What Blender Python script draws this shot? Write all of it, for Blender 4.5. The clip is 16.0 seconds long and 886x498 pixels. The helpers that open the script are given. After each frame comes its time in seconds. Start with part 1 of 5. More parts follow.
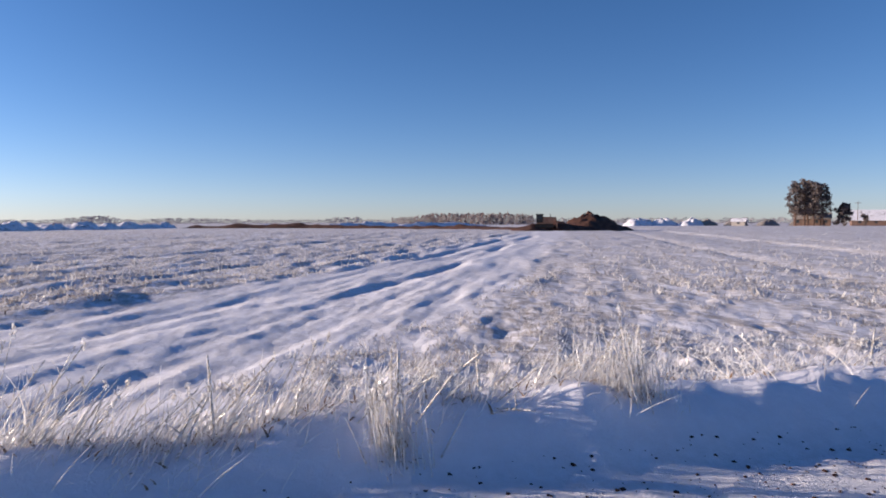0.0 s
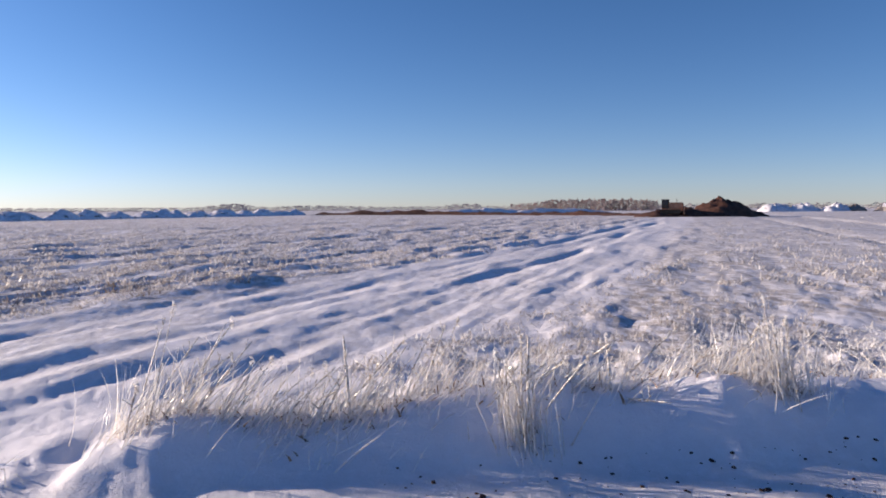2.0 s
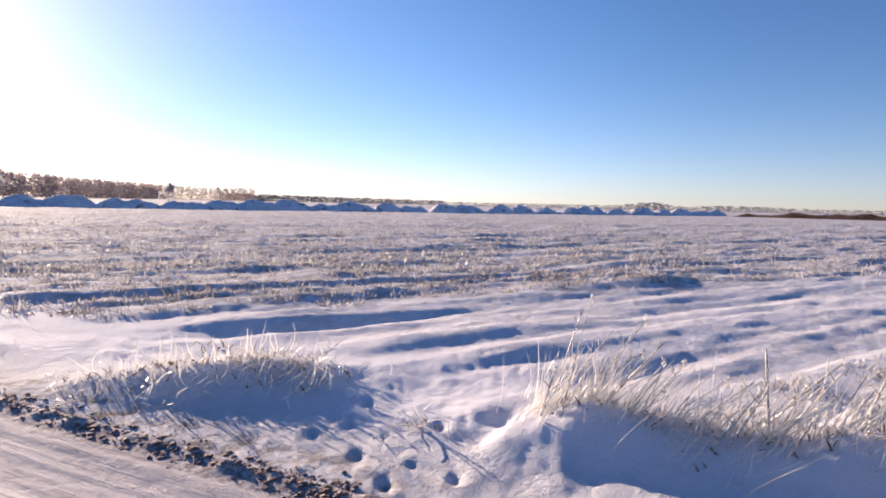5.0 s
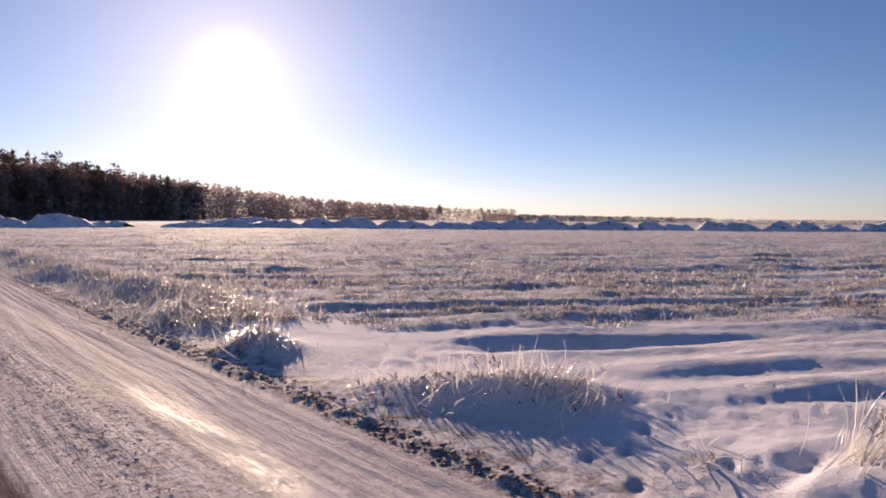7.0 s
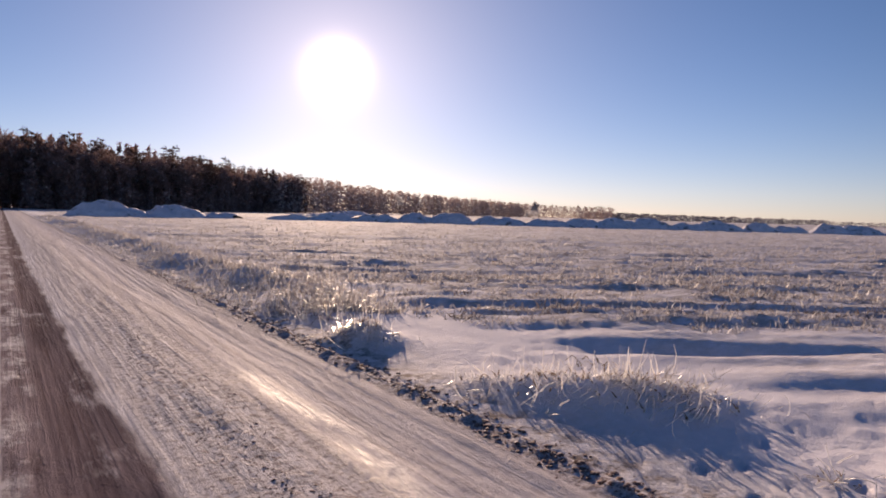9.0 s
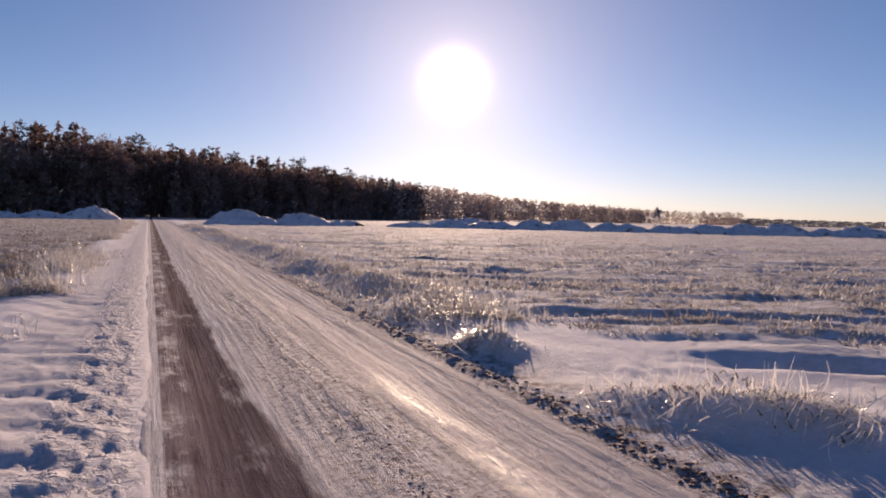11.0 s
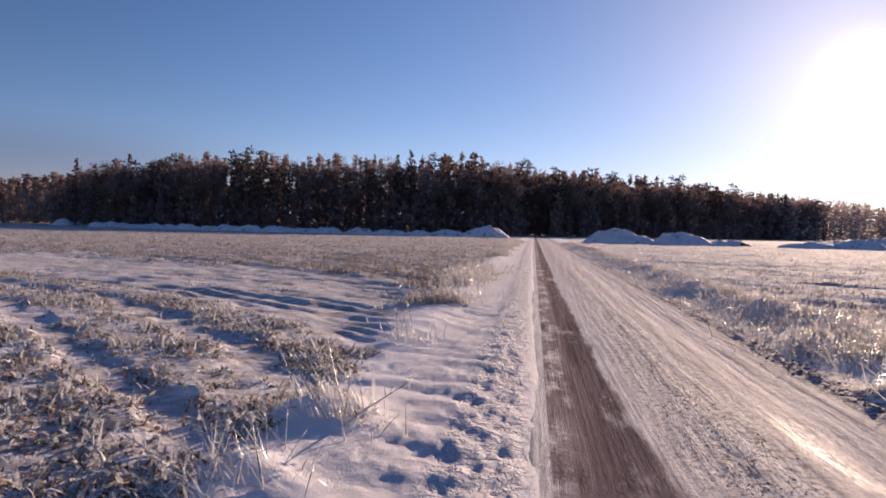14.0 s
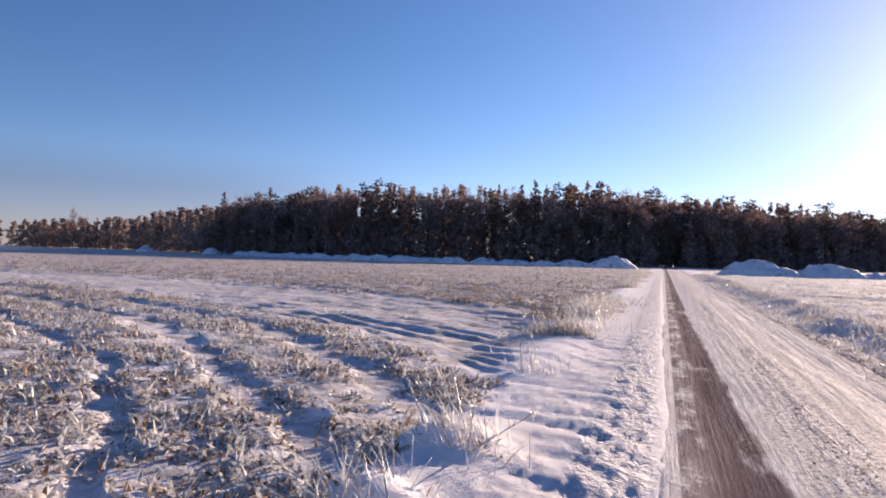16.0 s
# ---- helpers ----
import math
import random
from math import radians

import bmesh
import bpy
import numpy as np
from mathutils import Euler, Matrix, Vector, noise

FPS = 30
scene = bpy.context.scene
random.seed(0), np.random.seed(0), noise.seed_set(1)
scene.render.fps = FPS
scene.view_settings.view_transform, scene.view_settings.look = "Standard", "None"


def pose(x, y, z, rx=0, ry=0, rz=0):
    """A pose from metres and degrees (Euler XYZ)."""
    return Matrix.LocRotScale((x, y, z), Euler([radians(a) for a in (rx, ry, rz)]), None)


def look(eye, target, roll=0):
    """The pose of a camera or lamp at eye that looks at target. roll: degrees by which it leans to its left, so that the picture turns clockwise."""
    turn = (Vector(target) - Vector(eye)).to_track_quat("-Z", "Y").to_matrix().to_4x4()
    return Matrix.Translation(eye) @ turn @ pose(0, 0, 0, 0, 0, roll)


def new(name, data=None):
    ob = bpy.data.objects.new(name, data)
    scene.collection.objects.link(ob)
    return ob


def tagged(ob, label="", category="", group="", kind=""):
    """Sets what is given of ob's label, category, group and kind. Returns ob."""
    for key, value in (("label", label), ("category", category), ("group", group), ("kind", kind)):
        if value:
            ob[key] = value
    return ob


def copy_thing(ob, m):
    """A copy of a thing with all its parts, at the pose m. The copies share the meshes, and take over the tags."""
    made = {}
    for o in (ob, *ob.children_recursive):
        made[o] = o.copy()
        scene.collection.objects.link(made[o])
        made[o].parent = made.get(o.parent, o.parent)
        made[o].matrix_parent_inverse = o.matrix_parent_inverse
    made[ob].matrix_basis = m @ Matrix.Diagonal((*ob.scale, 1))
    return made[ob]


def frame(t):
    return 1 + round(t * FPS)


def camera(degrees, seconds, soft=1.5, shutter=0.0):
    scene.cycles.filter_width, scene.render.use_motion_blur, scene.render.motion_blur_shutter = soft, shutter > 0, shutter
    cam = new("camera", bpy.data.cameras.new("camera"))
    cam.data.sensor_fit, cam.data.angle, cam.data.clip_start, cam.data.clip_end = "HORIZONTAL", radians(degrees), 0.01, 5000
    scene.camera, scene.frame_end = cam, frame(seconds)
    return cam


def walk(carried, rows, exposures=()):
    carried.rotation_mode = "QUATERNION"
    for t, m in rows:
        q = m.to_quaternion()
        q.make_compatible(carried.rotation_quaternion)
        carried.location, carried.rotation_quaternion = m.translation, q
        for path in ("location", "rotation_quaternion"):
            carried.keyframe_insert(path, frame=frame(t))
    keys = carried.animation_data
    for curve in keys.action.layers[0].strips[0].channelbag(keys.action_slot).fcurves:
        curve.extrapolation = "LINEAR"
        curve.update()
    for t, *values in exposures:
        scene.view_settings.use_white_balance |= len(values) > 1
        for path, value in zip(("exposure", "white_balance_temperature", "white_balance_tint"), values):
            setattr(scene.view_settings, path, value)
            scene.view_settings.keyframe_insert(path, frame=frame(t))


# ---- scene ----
SOFT = 1.8
cam = camera(65.36, 16.0, soft=SOFT)

# seconds, eye x y z, heading, pitch, lean to the left (degrees)
PATH = [
    (0.0, 0.064, -0.273, 1.609, -105.06, -2.23, -0.07),
    (0.5, 0.099, -0.231, 1.601, -103.32, -2.79, -0.67),
    (1.0, 0.099, -0.195, 1.594, -101.50, -3.33, -0.25),
    (1.5, 0.106, -0.186, 1.595, -98.86, -3.46, -0.15),
    (2.0, 0.092, -0.202, 1.600, -95.23, -3.32, -0.29),
    (2.5, 0.092, -0.225, 1.602, -91.96, -2.96, -0.17),
    (3.0, 0.084, -0.226, 1.608, -88.57, -2.98, 0.27),
    (3.5, 0.104, -0.212, 1.598, -82.50, -4.61, 0.77),
    (4.0, 0.118, -0.198, 1.593, -75.56, -5.19, 0.83),
    (4.5, 0.109, -0.192, 1.592, -68.96, -4.75, 1.28),
    (5.0, 0.091, -0.176, 1.598, -61.75, -3.71, 1.25),
    (5.2, 0.103, -0.164, 1.589, -59.39, -3.41, 1.49),
    (7.3, 0.107, 0.013, 1.566, -38.87, -2.51, 0.42),
    (7.5, 0.099, 0.021, 1.565, -38.11, -2.59, 0.46),
    (8.0, 0.072, 0.036, 1.568, -35.97, -2.81, 0.89),
    (10.3, -0.009, 0.126, 1.577, -27.82, -2.64, 1.88),
    (10.5, -0.018, 0.129, 1.572, -26.66, -2.61, 1.87),
    (11.0, -0.064, 0.135, 1.575, -23.09, -2.56, 1.24),
    (11.5, -0.084, 0.156, 1.581, -16.98, -2.53, 0.71),
    (12.0, -0.103, 0.165, 1.587, -12.04, -2.62, 1.60),
    (12.5, -0.119, 0.187, 1.587, -7.22, -2.73, 1.96),
    (13.0, -0.126, 0.213, 1.590, -1.99, -2.68, 1.69),
    (13.5, -0.131, 0.227, 1.595, 2.70, -2.35, 1.71),
    (14.0, -0.134, 0.231, 1.598, 7.41, -1.69, 1.34),
    (14.5, -0.143, 0.239, 1.599, 10.90, -1.15, 1.12),
    (15.0, -0.147, 0.239, 1.596, 12.23, -0.63, 1.86),
    (15.5, -0.139, 0.205, 1.602, 15.09, -0.22, 1.11),
    (16.0, -0.130, 0.179, 1.605, 17.71, 0.53, 1.59),
]


def eye_pose(x, y, z, heading, pitch, lean):
    a, p = radians(heading), radians(pitch)
    way = Vector((-math.sin(a) * math.cos(p), math.cos(a) * math.cos(p), math.sin(p)))
    return look((x, y, z), Vector((x, y, z)) + way, lean)


walk(cam, [(row[0], eye_pose(*row[1:])) for row in PATH],
     exposures=[(0.0, 0.22, 7050, 33), (4.0, 0.32, 7600, 35), (5.2, 0.40, 7850, 37), (7.3, -0.20, 8600, 44),
                (11.0, -0.38, 8700, 45), (13.0, -0.38, 8650, 45), (14.5, 0.13, 8250, 41), (16.0, 0.39, 7950, 38)])


# ---------------------------------------------------------------- world and sun
SUN_BEARING, SUN_HEIGHT = 23.72, 11.1      # degrees clockwise from the road's heading, above the horizon
_b, _h = radians(SUN_BEARING), radians(SUN_HEIGHT)
TO_SUN = Vector((math.sin(_b) * math.cos(_h), math.cos(_b) * math.cos(_h), math.sin(_h)))

world = bpy.data.worlds.new("world")
scene.world = world
world.use_nodes = True
wn = world.node_tree.nodes
sky = wn.new("ShaderNodeTexSky")
sky.sky_type = "NISHITA"
sky.sun_disc = False
sky.sun_elevation, sky.sun_rotation = _h, _b
sky.air_density, sky.dust_density, sky.ozone_density = 0.80, 0.04, 3.7
wn["Background"].inputs["Strength"].default_value = 0.14
wl = world.node_tree.links


def world_math(op, a, b):
    n = wn.new("ShaderNodeMath")
    n.operation = op
    for value, sock in ((a, n.inputs[0]), (b, n.inputs[1])):
        if isinstance(value, (int, float)):
            sock.default_value = value
        else:
            wl.new(value, sock)
    return n.outputs[0]


# the bright air round the sun: a tight core and a wide soft aureole, on top of the sky
way = wn.new("ShaderNodeTexCoord")
dot = wn.new("ShaderNodeVectorMath")
dot.operation = "DOT_PRODUCT"
dot.inputs[1].default_value = TO_SUN
wl.new(way.outputs["Generated"], dot.inputs[0])
off = world_math("MULTIPLY", world_math("ARCCOSINE", world_math("MINIMUM", dot.outputs["Value"], 1.0), 0.0), 180 / math.pi)
core = world_math("MULTIPLY", world_math("POWER", 2.718, world_math("MULTIPLY", world_math("POWER", world_math("DIVIDE", off, 1.72), 2.0), -1.0)), 24.0)
wide = world_math("MULTIPLY", world_math("POWER", 2.718, world_math("DIVIDE", off, -9.0)), 5.8)
glow = wn.new("ShaderNodeMix")
glow.data_type, glow.blend_type = "RGBA", "MULTIPLY"
glow.inputs["Factor"].default_value = 1.0
glow.inputs["A"].default_value = (0.96, 1.0, 0.84, 1)
wl.new(world_math("ADD", core, wide), glow.inputs["B"])
total = wn.new("ShaderNodeMix")
total.data_type, total.blend_type = "RGBA", "ADD"
total.inputs["Factor"].default_value = 1.0
deep = wn.new("ShaderNodeHueSaturation")
deep.inputs["Saturation"].default_value = 1.16
wl.new(sky.outputs["Color"], deep.inputs["Color"])
# cool haze low over the horizon
updown = wn.new("ShaderNodeSeparateXYZ")
wl.new(way.outputs["Generated"], updown.inputs[0])
low = world_math("POWER", 2.718, world_math("MULTIPLY", world_math("MAXIMUM", updown.outputs["Z"], 0.0), -14.0))
haze = wn.new("ShaderNodeMix")
haze.data_type, haze.blend_type = "RGBA", "MULTIPLY"
haze.inputs["B"].default_value = (0.84, 0.96, 1.24, 1)
wl.new(low, haze.inputs["Factor"])
wl.new(deep.outputs["Color"], haze.inputs["A"])
# the sky deepens away from the sun
far_off = wn.new("ShaderNodeMapRange")
far_off.interpolation_type = "SMOOTHSTEP"
wl.new(off, far_off.inputs["Value"])
for key, value in (("From Min", 28), ("From Max", 62), ("To Min", 1.0), ("To Max", 0.86)):
    far_off.inputs[key].default_value = value
deepen = wn.new("ShaderNodeMix")
deepen.data_type, deepen.blend_type = "RGBA", "MULTIPLY"
deepen.inputs["Factor"].default_value = 1.0
wl.new(haze.outputs["Result"], deepen.inputs["A"])
wl.new(far_off.outputs[0], deepen.inputs["B"])
# a thin grey-mauve bank of haze low over the woods, away from the sun
bank = wn.new("ShaderNodeVectorMath")
bank.operation = "DOT_PRODUCT"
bank.inputs[1].default_value = (math.sin(radians(-52)), math.cos(radians(-52)), 0)
wl.new(way.outputs["Generated"], bank.inputs[0])
span = wn.new("ShaderNodeMapRange")
span.interpolation_type = "SMOOTHSTEP"
wl.new(bank.outputs["Value"], span.inputs["Value"])
span.inputs["From Min"].default_value, span.inputs["From Max"].default_value = 0.84, 0.97
rise = wn.new("ShaderNodeMapRange")
rise.interpolation_type = "SMOOTHSTEP"
wl.new(updown.outputs["Z"], rise.inputs["Value"])
rise.inputs["From Min"].default_value, rise.inputs["From Max"].default_value = 0.145, 0.075
veil = wn.new("ShaderNodeMix")
veil.data_type, veil.blend_type = "RGBA", "MULTIPLY"
veil.inputs["B"].default_value = (0.74, 0.62, 0.66, 1)
wl.new(world_math("MULTIPLY", world_math("MULTIPLY", span.outputs[0], rise.outputs[0]), 0.8), veil.inputs["Factor"])
wl.new(deepen.outputs["Result"], veil.inputs["A"])
wl.new(veil.outputs["Result"], total.inputs["A"])
wl.new(glow.outputs["Result"], total.inputs["B"])
wl.new(total.outputs["Result"], wn["Background"].inputs["Color"])

sun = new("sun", bpy.data.lights.new("sun", "SUN"))
sun.data.energy, sun.data.angle, sun.data.color = 7.2, radians(0.53), (0.895, 0.895, 0.70)
sun.matrix_world = look(TO_SUN * 50, (0, 0, 0))


# ---------------------------------------------------------------- numeric helpers
rng = np.random.default_rng(7)


def lattice(ix, iy, seed):
    n = (ix.astype(np.int64) * 374761393 + iy.astype(np.int64) * 668265263 + seed * 982451653) & 0x7FFFFFFF
    n = ((n ^ (n >> 13)) * 1274126177) & 0x7FFFFFFF
    return ((n ^ (n >> 16)) & 0xFFFF) / 65535.0


def vnoise(x, y, seed=0):
    """Smooth noise in -1..1 with cells one unit wide."""
    x, y = np.asarray(x, float), np.asarray(y, float)
    ix, iy = np.floor(x), np.floor(y)
    fx, fy = x - ix, y - iy
    fx, fy = fx * fx * fx * (fx * (fx * 6 - 15) + 10), fy * fy * fy * (fy * (fy * 6 - 15) + 10)
    a, b = lattice(ix, iy, seed), lattice(ix + 1, iy, seed)
    c, d = lattice(ix, iy + 1, seed), lattice(ix + 1, iy + 1, seed)
    return 2 * ((a * (1 - fx) + b * fx) * (1 - fy) + (c * (1 - fx) + d * fx) * fy) - 1


def fbm(x, y, seed=0, octaves=4, fall=0.5):
    total, amp = 0, 1.0
    for k in range(octaves):
        total = total + amp * vnoise(x * 2 ** k + 17.3 * k, y * 2 ** k - 9.1 * k, seed + k)
        amp *= fall
    return total


def step(a, b, x):
    s = np.clip((np.asarray(x, float) - a) / (b - a), 0, 1)
    return s * s * (3 - 2 * s)


def bump_at(x, y, cx, cy, rx, ry, turn=0.0):
    c, s = math.cos(turn), math.sin(turn)
    u, v = ((x - cx) * c + (y - cy) * s) / rx, (-(x - cx) * s + (y - cy) * c) / ry
    return np.exp(-(u * u + v * v))


# ---------------------------------------------------------------- shape of the ground
ROW_R = (0.90, -0.436)       # the ploughing lines of the field beyond the right-hand bank


def left_rows(x, y):
    """Across the bent ploughing lines of the field on the other side of the road."""
    return y - 18.85 * (1 - np.exp(np.minimum(x, 0) / 13))


def along_rows(x, y):
    right = x > 1.5
    a = np.where(right, x * ROW_R[0] + y * ROW_R[1], -1.3 * x)
    c = np.where(right, x * -ROW_R[1] + y * ROW_R[0], left_rows(x, y))
    return a, c


def bank_crest(y):
    ys = [-60, -14, -9, -6, -4.6, -3.3, -2.5, -2.0, -1.2, -0.9, -0.6, -0.3, 0.2, 0.5, 0.9, 1.35, 1.75, 60]
    hs = [0.16, 0.30, 0.34, 0.32, 0.30, 0.29, 0.33, 0.31, 0.32, 0.30, 0.26, 0.22, 0.17, 0.19, 0.24, 0.18, 0.0, 0.0]
    return np.interp(y, ys, hs)


prints = []
for k in range(26):          # a trodden line on the verge
    prints.append((-0.95 + 0.13 * (-1) ** k + rng.normal(0, 0.07), 2.6 + 0.42 * k + rng.normal(0, 0.08), rng.normal(0, 0.3), 0.07, 0.015))
for k in range(420):         # scuffed hollows next to the wheel track
    prints.append((-0.36 + rng.normal(0, 0.15), 2.2 + 12 * rng.random() ** 1.5, rng.normal(0, 0.6), 0.018 + 0.026 * rng.random(), 0.020))
for k in range(26):          # steps through the gap in the bank
    prints.append((3.5 + 3.4 * rng.random(), 1.7 + 1.3 * rng.random() ** 1.2 + rng.normal(0, 0.1), 1.3 + rng.normal(0, 0.3), 0.08, 0.022))
for px, py, pr in ((4.1, 2.72, 0.11), (3.62, 2.3, 0.13), (3.32, 1.9, 0.12), (3.62, 1.6, 0.12), (4.6, 2.9, 0.14), (3.8, 2.8, 0.12), (4.35, 2.1, 0.13)):
    prints.append((px, py, 1.1, pr, 0.052))
for px, py in ((-1.0, 5.3), (-0.9, 7.5), (-1.3, 7.2), (-0.7, 6.2), (-0.72, 5.85), (-1.1, 5.5), (-1.5, 6.1), (-1.7, 7.8), (-1.3, 7.4), (-0.9, 8.4), (-0.8, 6.6), (-1.25, 4.7)):
    prints.append((px, py, 0.9, 0.075, 0.032))
for k in range(9):
    prints.append((4.6 + 0.3 * k, 6.1 + 0.12 * k + 0.12 * (-1) ** k, 1.3, 0.13, 0.034))


def smooth_strip(x, y):
    """1 on the bare snowy strip that a vehicle made across the right-hand field."""
    c = (x - 15.0) * -ROW_R[1] + (y + 3.0) * ROW_R[0] + 0.5 * vnoise(x * 0.11, y * 0.11, 61) + 0.3 * vnoise(x * 0.6, y * 0.6, 62)
    a = x * ROW_R[0] + y * ROW_R[1]
    lo = np.interp(a, [6, 12, 23, 55, 200], [-0.5, -2.0, -3.6, -5.0, -7.0])
    hi = np.interp(a, [9, 15, 19, 29, 60, 200], [5.2, 4.7, 3.5, 2.9, 2.6, 4.0])
    return step(lo - 0.5, lo + 0.4, c) * (1 - step(hi - 0.3, hi + 0.5, c)) * (x > 5.5)


def lane_left(x, y):
    """1 on the broad snowy lane between the crop and the stubble of the left-hand field."""
    c = left_rows(x, y) + 0.8 * vnoise(x * 0.3, y * 0.3, 63) + 0.6 * vnoise(x * 0.9, y * 0.9, 64)
    return step(5.2, 6.2, c) * (1 - step(12.6, 14.2, c)) * (x < -1.6)


def furrow_left(x, y):
    """1 in the snow-filled furrows between the crop beds."""
    c = left_rows(x, y) + 0.45 * vnoise(x * 0.55, y * 0.55, 65) + 0.2 * vnoise(x * 2.2, y * 2.2, 66)
    out = 0
    for mid, half in ((-2.9, 0.2), (-0.6, 0.2), (1.6, 0.34), (3.85, 0.36)):
        out = out + (1 - step(half * 0.6, half * 1.5, np.abs(c - mid)))
    return out * (x < -1.8)


def road_profile(x, y):
    z = 0.016 * fbm(x * 1.1, y * 0.35, 21, 3)
    z = z - 0.035 * np.exp(-((x - 0.48) / 0.34) ** 2) - 0.03 * np.exp(-((x - 2.35) / 0.36) ** 2)
    middle = np.exp(-((x - 1.38) / 0.3) ** 2)
    z = z + middle * (0.016 + 0.009 * np.maximum(0, fbm(x * 13, y * 7, 22, 3)))
    edge = np.exp(-((x - 3.06) / 0.10) ** 2) * step(-9, -4, y)
    z = z + edge * (0.012 + 0.034 * np.maximum(0, fbm(x * 7, y * 6.0, 23, 3)))
    z = z + 0.006 * fbm(x * 9, y * 0.4, 41, 3) * step(1.0, 1.3, x)
    ruts = np.sin((x + 0.12 * vnoise(x * 0, y * 0.4, 24)) * 2 * math.pi / 0.115)
    z = z + 0.003 * ruts * (np.exp(-((x - 1.0) / 0.3) ** 2) + np.exp(-((x - 2.6) / 0.35) ** 2))
    return z + 0.0025 * fbm(x * 14, y * 9, 25, 2) + 0.006 * fbm(x * 8, y * 0.3, 31, 3) * step(0.9, 1.2, x) + 0.003 * fbm(x * 5, y * 3.5, 32, 3) * step(0.9, 1.2, x)


def ground_height(x, y, pits=True):
    x, y = np.asarray(x, float), np.asarray(y, float)
    r = np.hypot(x, y)
    near = 1 - step(40, 140, r)
    a, c = along_rows(x, y)
    z = 0.05 * vnoise(x * 0.13, y * 0.13, 1) * step(3, 9, np.abs(x - 1.5))
    z = z + 0.012 * fbm(x * 1.3, y * 1.3, 2, 3) * near

    # fields with ploughing ridges and wind-drawn drifts along them
    field_r, field_l = step(5.2, 7.0, x), step(1.9, 3.2, -x)
    wide = 1 - step(90, 190, r)
    warp = 0.7 * vnoise(a * 0.10, c * 0.5, 3) + 0.25 * vnoise(a * 0.5, c * 0.8, 4)
    ridge = np.sin((c + warp) * 2 * math.pi / 1.25)
    ridge = np.sign(ridge) * np.abs(ridge) ** 0.75
    patch = 0.5 + 0.5 * vnoise(a * 0.16, c * 0.45, 5)
    strip = smooth_strip(x, y)
    deep = 0.018 + 0.046 * patch * (0.5 + 0.5 * bump_at(x, y, 9.5, 3.0, 6, 3.6))
    cross = (x - 15) * -ROW_R[1] + (y + 3) * ROW_R[0]
    calm = 0.14 + 0.86 * step(-1.0, 2.5, cross)
    z = z + field_r * wide * ridge * deep * calm * (1 - 0.75 * strip)
    for mid, seed in ((0.45, 28), (2.5, 29), (4.45, 30)):
        off = cross - mid - 0.3 * vnoise(a * 0.07, a * 0, seed) - 0.12 * vnoise(a * 0.2, a * 0, seed + 40)
        cut = step(-0.35, 0.45, vnoise(a * 0.09, a * 0 + seed, seed))
        z = z - field_r * wide * 0.13 * np.exp(-(off / (0.16 + 0.16 * cut)) ** 2) * cut
    drift = np.maximum(0, vnoise(a * 0.16, c * 0.9, 6)) * 0.13
    z = z + field_r * near * drift * (0.3 + 0.55 * bump_at(x, y, 9, 3, 6, 3.5)) * (1 - 0.6 * strip)
    # broken crests and deep wheel lines over the wide field
    crest = np.maximum(0, fbm(a * 0.30, c * 1.15, 37, 3))
    z = z + field_r * wide * 0.085 * crest * (1 - 0.75 * strip) * calm
    z = z + field_r * wide * 0.04 * np.maximum(0, fbm(a * 1.1, c * 2.6, 46, 3)) * (1 - 0.8 * strip) * (0.4 + 0.6 * calm)
    line = vnoise(c * 0.21 + 0.06 * vnoise(a * 0.04, c * 0.1, 47), c * 0, 48)
    z = z - field_r * (1 - step(160, 260, r)) * 0.14 * np.exp(-((line - 0.1) / 0.09) ** 2) * step(9, 16, r) * (1 - strip)
    z = z + field_r * wide * 0.030 * fbm(a * 0.2, c * 2.0, 36, 4) * strip
    z = z + field_r * wide * 0.010 * fbm(x * 3.2, y * 3.2, 9, 3) * (1 - 0.6 * strip)
    # the other side: crop beds between snowy furrows, then a lane of snow ripples, then stubble
    lane, gap = lane_left(x, y), furrow_left(x, y)
    z = z + field_l * wide * (1 - lane) * (0.05 * (1 - gap) + 0.05 * np.maximum(0, fbm(x * 1.5, y * 1.5, 7, 3)) * (1 - 0.7 * gap))
    ripple = np.sin((c + 0.16 * a + 0.5 * vnoise(a * 0.35, c * 0.8, 8)) * 2 * math.pi / 0.72)
    ripple = np.sign(ripple) * np.abs(ripple) ** 0.7
    z = z + field_l * lane * wide * (0.055 * ripple * (0.45 + 0.55 * vnoise(a * 0.4, c * 0.9, 35)) + 0.022 * fbm(a * 0.8, c * 2.4, 49, 3))
    z = z + field_l * step(12.5, 15, c) * wide * (0.03 * ridge + 0.06 * np.maximum(0, fbm(a * 0.3, c * 1.1, 50, 3)))

    # verge between the road and the left-hand field, soft wind ripples
    z = z + 0.010 * np.exp(-((x + 0.2) / 0.11) ** 2) * (1 + 0.5 * vnoise(x * 2, y * 2.5, 27))
    verge = step(0.1, 0.5, -x) * (1 - step(1.6, 2.6, -x))
    z = z + verge * (0.035 + 0.021 * np.sin((y * 1.0 + 0.3 * x + 0.5 * vnoise(x, y * 0.6, 10)) * 2 * math.pi / 0.62)
                     * (0.6 + 0.5 * vnoise(x * 0.8, y * 0.5, 11)))
    z = z + verge * (0.015 * fbm(x * 2.0, y * 4.2, 12, 3) + 0.009 * fbm(x * 6, y * 9, 42, 2)) * near

    z = z + 0.015 * fbm(x * 12.0, y * 9.5, 33, 2) * step(0.15, 0.25, -x) * (1 - step(0.6, 0.9, -x)) * (1 - step(14, 22, y))
